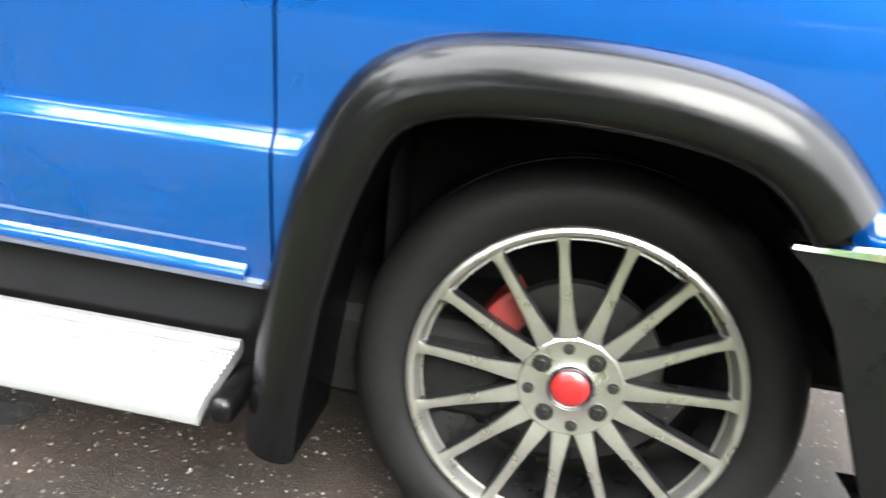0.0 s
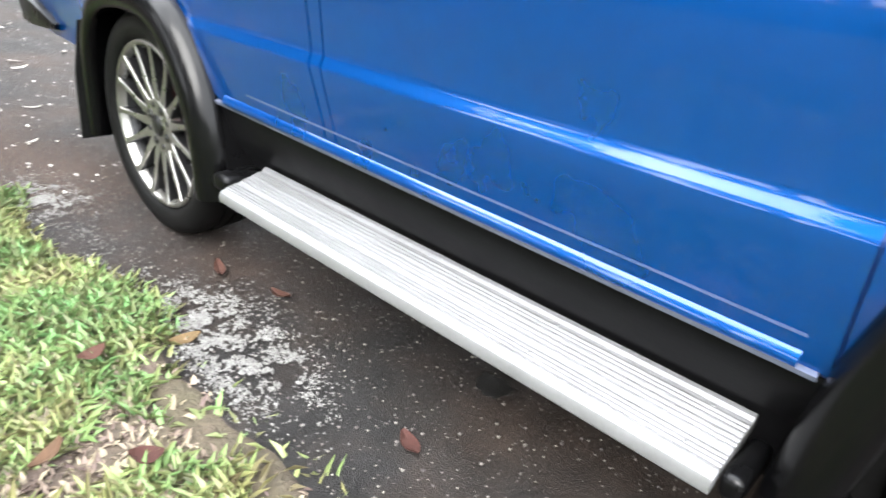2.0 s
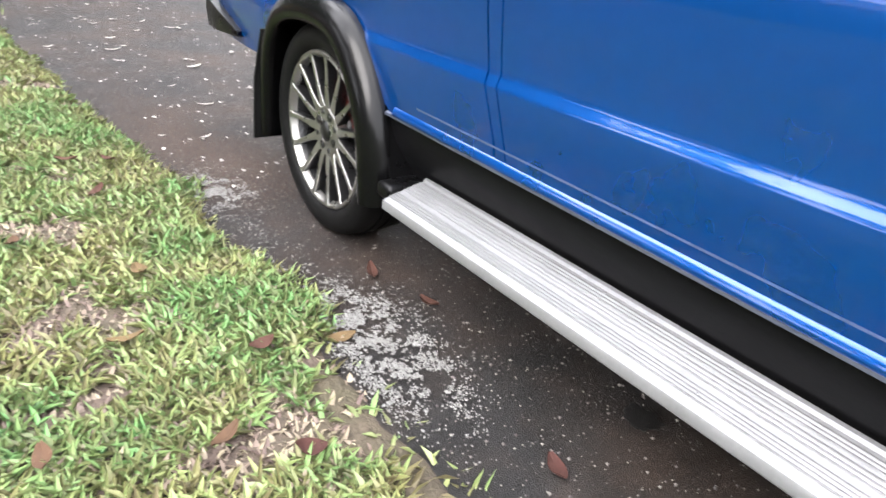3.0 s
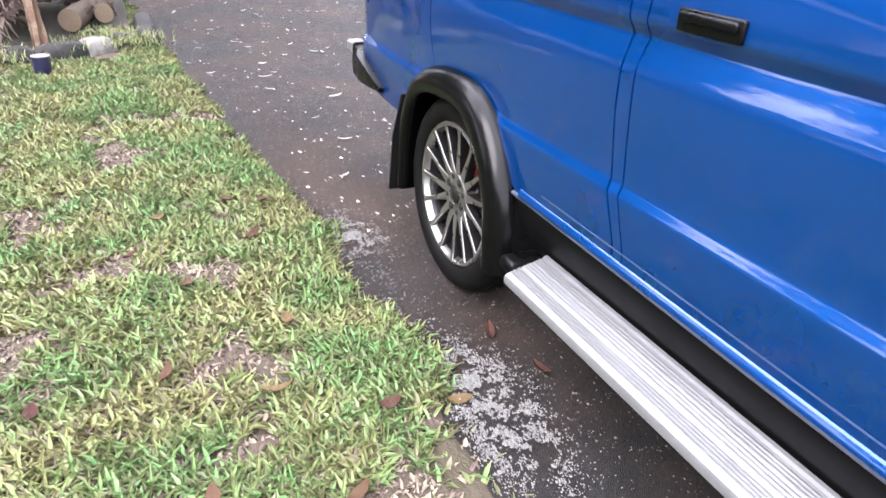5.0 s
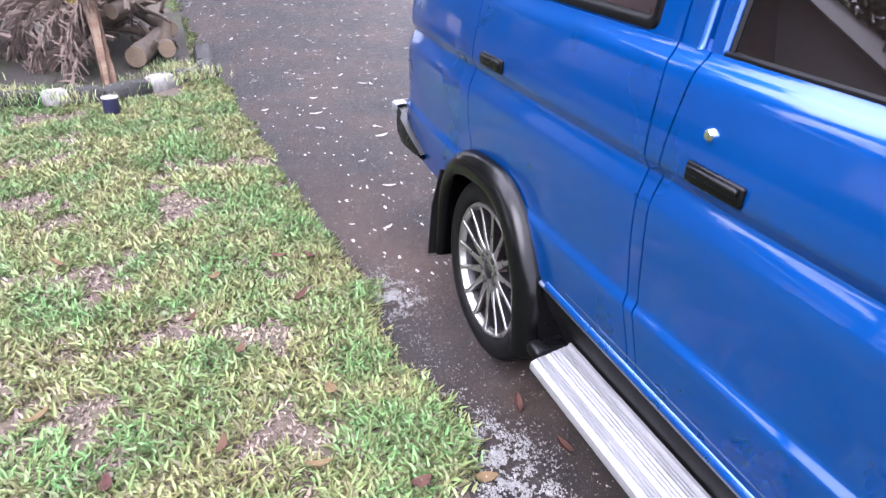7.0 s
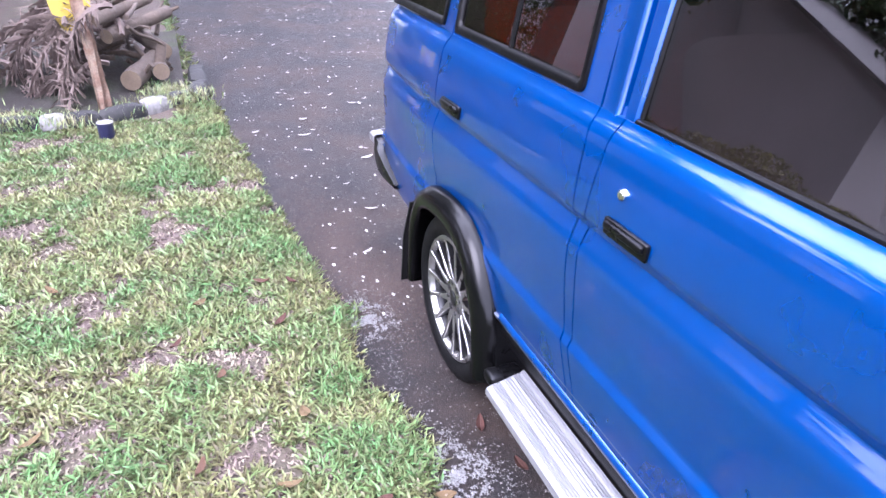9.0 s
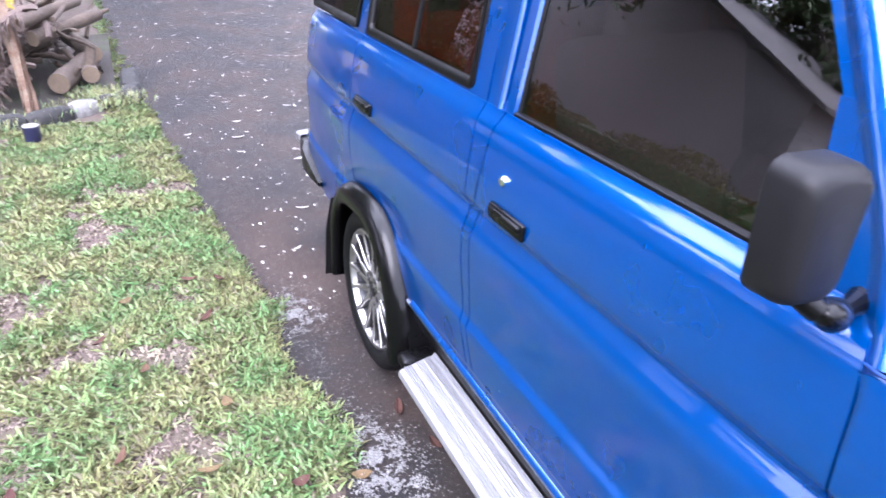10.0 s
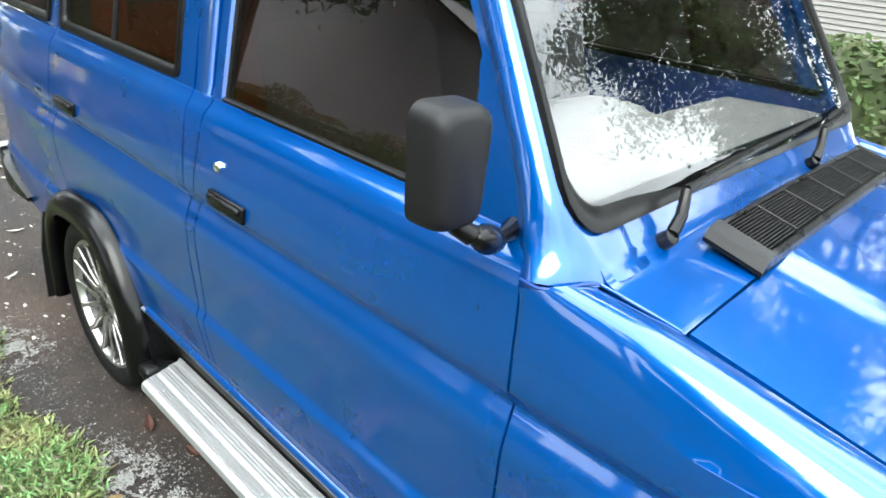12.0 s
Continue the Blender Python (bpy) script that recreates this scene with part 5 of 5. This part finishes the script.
def build_litter():
    rng = random.Random(11)
    brown = [leaf_mesh("fallen_leaf", 0.068, 0.034, 0.008, BROWN_LEAF), leaf_mesh("fallen_leaf", 0.058, 0.038, 0.010, BROWN_LEAF), leaf_mesh("fallen_leaf", 0.078, 0.030, 0.010, BROWN_LEAF)]
    spots = [(-1.84, -0.03), (-1.59, -0.256), (-1.005, -0.106), (-1.62, 0.02), (-2.9, -0.9), (-1.9, -0.95), (-1.85, -1.25), (-2.6, -1.0), (-1.75, -0.70), (-2.05, -0.60), (-1.35, -0.62), (-1.25, -0.50), (-2.35, -0.85), (-3.2, -1.5), (-2.2, -1.45), (-1.6, -0.45), (-1.45, -0.9), (-3.0, -0.62)]
    for x, y in spots + [(rng.uniform(-5.0, -1.0), 0) for _ in range(8)]:
        if y == 0:
            y = edge_y(x) - rng.uniform(0.1, 2.2)
        ob = new("fallen_leaf", rng.choice(brown))
        on = y < edge_y(x)
        ob.matrix_basis = pose(x, y, (lawn_z(x, y) + 0.03) if on else 0.006, rng.uniform(-12, 12), rng.uniform(-12, 12), rng.uniform(0, 360))
        tagged(ob, "dry brown fallen leaf on the lawn" if on else "dry reddish brown leaf on the asphalt", "leaf", "brown fallen leaves")
    pale = [leaf_mesh("pale_leaf", 0.075, 0.022, 0.006, PALE_LEAF), leaf_mesh("pale_leaf", 0.05, 0.025, 0.005, PALE_LEAF), leaf_mesh("pale_leaf", 0.035, 0.018, 0.004, PALE_LEAF)]
    for k in range(290):
        x = -2.9 - 11 * rng.random() ** 1.3
        y = rng.uniform(edge_y(x) + 0.05, 3.6)
        ob = new("pale_leaf", rng.choice(pale))
        ob.matrix_basis = pose(x, y, 0.006, rng.uniform(-8, 8), rng.uniform(-8, 8), rng.uniform(0, 360)) @ Matrix.Scale(rng.uniform(0.7, 1.3), 4)
        tagged(ob, "pale bleached leaf fallen on the asphalt", "leaf", "pale leaves on the road")
    lv, lf = [], []
    for _ in range(1700):
        x = -2.6 - 12 * rng.random() ** 1.2
        y = rng.uniform(edge_y(x) + 0.03, 3.9)
        r, a0, k, b = rng.uniform(0.004, 0.015), rng.uniform(0, 6.28), rng.choice((5, 6)), len(lv)
        for q in range(k):
            a, rr = a0 + 6.283 * q / k, r * rng.uniform(0.6, 1.1)
            lv.append((x + rr * math.cos(a) * 1.5, y + rr * math.sin(a) * 0.7, 0.006 + rng.uniform(0, 0.004)))
        lv.append((x, y, 0.011))
        lf += [(b + q, b + (q + 1) % k, b + k) for q in range(k)]
    tagged(from_arrays("petal_litter", np.array(lv), lf, PETAL), "small white petals and leaf bits littering the asphalt", "litter", kind="stuff")
    # flaked white residue along the lawn edge
    vs, fs = [], []
    blobs = [(-2.62, -0.22, 0.10, 0.06, 7000), (-1.62, -0.17, 0.10, 0.06, 8000), (-1.43, -0.19, 0.11, 0.06, 9000), (-2.2, -0.24, 0.25, 0.05, 900), (-1.95, -0.24, 0.10, 0.03, 700), (-2.6, -0.15, 0.5, 0.12, 250), (-1.0, 0.0, 0.8, 0.5, 500), (-3.0, 0.3, 1.2, 0.8, 500), (0.6, 0.9, 0.6, 0.6, 500)]
    for bx, by, sx, sy, n in blobs:
        for _ in range(n):
            x, y = rng.gauss(bx, sx), rng.gauss(by, sy)
            if noise.noise(Vector((x * 16, y * 16, 1))) + 0.8 * noise.noise(Vector((x * 60, y * 60, 4))) < rng.uniform(-0.25, 0.55) and n > 600:
                continue
            if y < edge_y(x) - 0.02:
                continue
            r = rng.uniform(0.0012, 0.0042) if rng.random() < 0.97 else rng.uniform(0.004, 0.010)
            if n <= 500:
                r *= 0.45
            b, a0 = len(vs), rng.uniform(0, 6.28)
            k = rng.choice((4, 5, 6))
            for q in range(k):
                a = a0 + 6.283 * q / k
                rr = r * rng.uniform(0.55, 1.1)
                vs.append((x + rr * math.cos(a), y + rr * math.sin(a) * 0.8, 0.0045 + rng.uniform(0, 0.003)))
            vs.append((x, y, 0.009))
            fs += [(b + q, b + (q + 1) % k, b + k) for q in range(k)]
    gv, gf = [], []
    for _ in range(24000):
        x = rng.uniform(-6.5, 1.0)
        y = rng.uniform(edge_y(x), 1.6)
        if y > 0.35 and x < 0.3 and rng.random() < 0.7:
            continue
        s, b = rng.uniform(0.0008, 0.0026) * rng.choice((1, 1, 1, 1.7)), len(gv)
        gv += [(x - s, y - s * 0.7, 0.003), (x + s, y - s, 0.003), (x + s * 0.6, y + s, 0.003), (x - s * 0.8, y + s * 0.8, 0.003), (x, y, 0.003 + s * 1.1)]
        gf += [(b, b + 1, b + 4), (b + 1, b + 2, b + 4), (b + 2, b + 3, b + 4), (b + 3, b, b + 4)]
    tagged(from_arrays("road_grit", np.array(gv), gf, GRIT), "small loose grit strewn over the asphalt", "grit", kind="stuff")
    ob = from_arrays("white_flakes", np.array(vs), fs, FLAKE)
    tagged(ob, "white flaked residue and grit scattered on the asphalt", "flakes", kind="stuff")


build_litter()


STAIN = (-1.017, 0.160)


def build_dust():
    """Brown dust thinly spread over the road beside the lawn edge, and an oil stain under the car."""
    rng = np.random.default_rng(31)
    n = 60000
    which = rng.integers(0, 3, n)
    cx, cy = np.array([-3.1, -3.6, -2.75])[which], np.array([-0.16, -0.22, -0.05])[which]
    sx, sy = np.array([0.28, 0.45, 0.22])[which], np.array([0.11, 0.12, 0.12])[which]
    x, y = rng.normal(cx, sx), rng.normal(cy, sy)
    s = rng.uniform(0.0007, 0.0022, n)
    v = np.empty((n, 5, 3))
    for k in range(5):
        a = 1.2566 * k + rng.uniform(-0.3, 0.3, n)
        v[:, k, 0], v[:, k, 1] = x + s * np.cos(a), y + s * np.sin(a)
        v[:, k, 2] = 0.0055 + rng.uniform(0, 0.001, n)
    tagged(from_arrays("road_dust", v.reshape(-1, 3), np.arange(5 * n).reshape(n, 5), DUST), "thin brown dust spread over the asphalt", "dust", kind="stuff")
    bm = bmesh.new()
    ring = []
    for k in range(72):
        a = 2 * math.pi * k / 72
        w = 0.9 + 0.3 * noise.noise(Vector((math.cos(a) * 1.5, math.sin(a) * 1.5, 3.0))) + 0.22 * noise.noise(Vector((math.cos(a) * 6, math.sin(a) * 6, 1.0)))
        ring.append(bm.verts.new((STAIN[0] + 0.05 * w * math.cos(a), STAIN[1] + 0.038 * w * math.sin(a), 0.0052)))
    bm.faces.new(ring)
    tagged(part("oil_stain", thicken(bm, (0, 0, 0.0004)), OIL, smooth=False), "small black oil stain on the asphalt", "stain", kind="stuff")


build_dust()


# ---- grass ----
def build_grass(name, count, x0, x1, depth, hmin, hmax, mat, seed, thin, label, start=-0.03):
    rng = np.random.default_rng(seed)
    x = x0 + (x1 - x0) * rng.random(count)
    d = start + (depth - start) * rng.random(count) ** 1.25
    e = np.array([edge_y(v) for v in np.linspace(x0, x1, 400)])
    y = np.interp(x, np.linspace(x0, x1, 400), e) - d
    keep = np.array([noise.noise(Vector((a * 3.4, b * 3.4, 4.0))) + 0.6 * noise.noise(Vector((a * 11, b * 11, 1.0))) > thin for a, b in zip(x, y)])
    keep &= ~((x < -5.75) & (y < -0.9))
    gap = np.interp(x, np.linspace(x0, x1, 400), e) - y
    keep &= ~((x > -1.62) & (x < -0.85) & (gap < 0.11 + 0.03 * np.sin(x * 17)) & (rng.random(count) < 0.93))
    x, y = x[keep], y[keep]
    n = len(x)
    z = np.array([lawn_z(a, b) for a, b in zip(x, y)])
    h = rng.uniform(hmin, hmax, n)
    w = rng.uniform(0.0020, 0.0060, n)
    az, lean = rng.uniform(0, 2 * np.pi, n), rng.uniform(0.5, 1.5, n)
    dx, dy = np.cos(az), np.sin(az)
    px, py = -dy, dx
    v = np.empty((n, 5, 3))
    for k, (t, ww) in enumerate(((0, -1), (0, 1), (0.55, 1.1), (1.0, 0), (0.55, -1.1))):
        out = h * t * np.sin(lean * (0.5 + 0.5 * t))
        up = h * t * np.cos(lean * (0.5 + 0.5 * t))
        v[:, k, 0] = x + dx * out + px * w * ww
        v[:, k, 1] = y + dy * out + py * w * ww
        v[:, k, 2] = z + up - 0.004
    f = np.arange(5 * n).reshape(n, 5)
    ob = from_arrays(name, v.reshape(-1, 3), f, mat)
    tagged(ob, label, "grass", kind="stuff")


build_grass("lawn_grass", 190000, -6.2, -0.4, 2.6, 0.02, 0.066, GRASS, 1, -0.30, "patchy light green lawn grass beside the driveway")
build_grass("lawn_grass_dry", 85000, -6.2, -0.4, 2.6, 0.010, 0.036, STRAW, 2, -0.9, "dry straw coloured grass blades in the lawn")
build_grass("lawn_grass_forward", 26000, -0.4, 4.0, 2.6, 0.035, 0.095, GRASS, 4, -0.36, "patchy light green lawn grass ahead of the car")
build_grass("lawn_grass_far", 46000, -6.2, 4.0, 7.0, 0.05, 0.12, GRASS, 5, -0.3, "rougher pale green grass further across the lawn", 2.5)
build_grass("verge_grass", 30000, -16.0, -6.2, 5.0, 0.05, 0.12, GRASS, 3, -0.2, "rough grass along the far driveway edge")


# ---- trees, hedge and houses around ----
def leaf_cloud(rng, centres, count, size):
    vs = np.empty((count, 4, 3))
    c = np.array(centres)
    pick = rng.integers(0, len(c), count)
    p = c[pick, :3] + rng.normal(0, 1, (count, 3)) * c[pick, 3:4] * np.array([0.5, 0.5, 0.36])
    a = rng.normal(0, 1, (count, 3))
    a /= np.linalg.norm(a, axis=1)[:, None]
    b = np.cross(a, rng.normal(0, 1, (count, 3)))
    b /= np.linalg.norm(b, axis=1)[:, None]
    s = size * rng.uniform(0.6, 1.3, (count, 1))
    vs[:, 0], vs[:, 1], vs[:, 2], vs[:, 3] = p - a * s, p + b * s * 0.42, p + a * s, p - b * s * 0.42
    return vs.reshape(-1, 3), np.arange(4 * count).reshape(count, 4)


def tree(at, height, spread, seed, leaves=14000, size=0.14):
    rng = random.Random(seed)
    nr = np.random.default_rng(seed)
    t = tagged(new("tree"), "leafy green tree with a grey brown trunk", "tree", "trees around the driveway")
    t.location = at
    pts = [(0.15 * noise.noise(Vector((seed, k, 0))), 0.15 * noise.noise(Vector((k, seed, 1))), height * 0.62 * k / 6) for k in range(7)]
    bm = tube(pts, [0.24 - 0.026 * k for k in range(7)], 10)
    centres = []
    for k in range(11):
        z = height * rng.uniform(0.36, 0.60)
        a = rng.uniform(0, 6.28)
        r = spread * rng.uniform(0.55, 1.0)
        e = Vector((r * math.cos(a), r * math.sin(a), z + height * rng.uniform(0.05, 0.36)))
        s = Vector((0, 0, z))
        limb = tube([s, s.lerp(e, 0.5) + Vector((0, 0, 0.25)), e], [0.09, 0.055, 0.02], 6)
        tm = bpy.data.meshes.new("tmp")
        limb.to_mesh(tm)
        limb.free()
        bm.from_mesh(tm)
        bpy.data.meshes.remove(tm)
        for _ in range(3):
            centres.append((e.x + rng.gauss(0, 0.4), e.y + rng.gauss(0, 0.4), e.z + rng.gauss(0, 0.3), rng.uniform(0.5, 1.0)))
    part("trunk", bm, BARK, t, angle=60)
    vs, fs = leaf_cloud(nr, centres, leaves, size)
    from_arrays("crown", vs, fs, LEAVES, t)
    return t


for at, h, s, k in (((-0.8, 9.4, 0), 9.5, 2.6, 1), ((1.6, 9.4, 0), 8.5, 1.5, 2), ((1.4, 11.5, 0), 5.6, 2.2, 18), ((-6.2, -10.4, 0), 10.0, 3.3, 19), ((-3.0, -10.4, 0), 9.5, 3.2, 20), ((0.2, -12.0, 0), 7.5, 2.6, 21), ((-3.6, 6.9, 0), 9.0, 3.2, 3), ((-6.0, 6.3, 0), 10.0, 4.8, 10), ((-10.5, -5.2, 0), 7.8, 3.0, 14), ((-13.5, -3.4, 0), 11.0, 3.4, 15), ((-14.0, -7.5, 0), 11.0, 3.4, 16), ((-17.5, -1.8, 0), 11.0, 3.4, 17), ((-18.0, -4.2, 0), 9.0, 3.0, 11), ((-19.0, 4.0, 0), 9.0, 3.2, 12), ((-30.0, 1.0, 0), 11.0, 4.0, 13), ((-11.0, -5.5, 0), 7.0, 2.4, 5), ((-12.0, -17.0, 0), 7.0, 1.9, 6), ((-17.5, -15.0, 0), 9.5, 3.0, 7), ((-22.0, 5.5, 0), 9.0, 3.2, 8), ((-26.0, -4.0, 0), 9.0, 3.2, 9)):
    tree(at, h, s, k, 34000 if k == 2 else 22000 if k == 18 else 7000 if k == 19 else 16000 if k in (1, 3) else 14000, 0.12 if k in (14, 19, 20, 21) else 0.2 if k in (15, 16, 17) else 0.055 if k in (2, 18) else 0.085 if k in (1, 3) else 0.14)


def hedge(x0, x1, y0, y1, z1, count, seed, label, mat=HEDGE, leaf=(0.04, 0.09)):
    rng = np.random.default_rng(seed)
    p = np.stack([rng.uniform(x0, x1, count), rng.uniform(y0, y1, count), z1 * rng.random(count) ** 0.6], -1)
    a = rng.normal(0, 1, (count, 3))
    a /= np.linalg.norm(a, axis=1)[:, None]
    b = np.cross(a, rng.normal(0, 1, (count, 3)))
    b /= np.linalg.norm(b, axis=1)[:, None]
    s = rng.uniform(*leaf, (count, 1))
    p[:, 2] *= 1 + 0.18 * np.sin(p[:, 0] * 1.3) + 0.1 * np.sin(p[:, 0] * 3.7)
    vs = np.stack([p - a * s, p + b * s * 0.5, p + a * s, p - b * s * 0.5], 1).reshape(-1, 3)
    thing = tagged(new("hedge"), label, "hedge")
    from_arrays("hedge_leaves", vs, np.arange(4 * count).reshape(count, 4), mat, thing)
    bm = box((x1 - x0 - 0.2, (y1 - y0) * 0.6, z1 * 0.85), ((x0 + x1) / 2, (y0 + y1) / 2, z1 * 0.42), 0.1, 2)
    part("hedge_core", bm, LEAVES, thing)


hedge(-7.0, 6.0, 4.7, 5.5, 1.25, 42000, 21, "dark green clipped hedge behind the driveway", HEDGE, (0.022, 0.05))
hedge(-24.0, 14.0, -9.0, -8.2, 1.02, 46000, 22, "yellowish green hedge across the lawn", HEDGE_YELLOW, (0.03, 0.06))

hedge(-3.0, 18.0, -13.6, -12.6, 4.0, 26000, 25, "tall dark green shrubs behind the clipped hedge")
hedge(-18.6, -17.6, -10.0, -2.2, 4.6, 26000, 23, "tall dark green shrub screen beyond the lawn")
hedge(-34.0, -33.0, -3.0, 9.0, 4.6, 22000, 24, "tall dark green shrub screen at the driveway end")

house = tagged(new("house"), "house with pale horizontal siding behind the hedge", "house")
bm = box((9, 4, 3.2), (-5.3, 9.2, 1.6), 0, 1)
part("wall", bm, SIDING, house)
for k in range(42):
    bm = grid([[(x, 7.19, 0.9 + 0.053 * k), (x, 7.172, 0.903 + 0.053 * k), (x, 7.186, 0.950 + 0.053 * k)] for x in (-9.8, -0.8)])
    part("siding_board", bm, SIDING, house, smooth=False)
bm = grid([[(-10.2, 6.7, 3.2), (-0.4, 6.7, 3.2)], [(-10.2, 9.2, 4.6), (-0.4, 9.2, 4.6)], [(-10.2, 11.8, 3.2), (-0.4, 11.8, 3.2)]])
part("roof", thicken(bm, (0, 0, 0.12)), ROOF, house)

house = tagged(new("house"), "grey plastered house with a wide gable across the lawn", "house")
bm = bmesh.new()
gable = [(-25.0, 0), (-9.0, 0), (-9.0, 3.1), (-17.0, 6.3), (-25.0, 3.1)]
ends = [[bm.verts.new((x, y, z)) for x, z in gable] for y in (-12.0, -21.0)]
bm.faces.new(ends[0])
bm.faces.new(ends[1])
for k in range(5):
    bm.faces.new((ends[0][k], ends[0][(k + 1) % 5], ends[1][(k + 1) % 5], ends[1][k]))
part("wall", bm, PLASTER, house, smooth=False)
for x0 in (-8.6, -25.4):
    bm = grid([[(x, y, 6.32 - 0.4 * abs(x + 17.0)) for x in (x0, -17.0)] for y in (-11.85, -21.2)])
    part("roof", thicken(bm, (0, 0, 0.10)), ROOF, house)
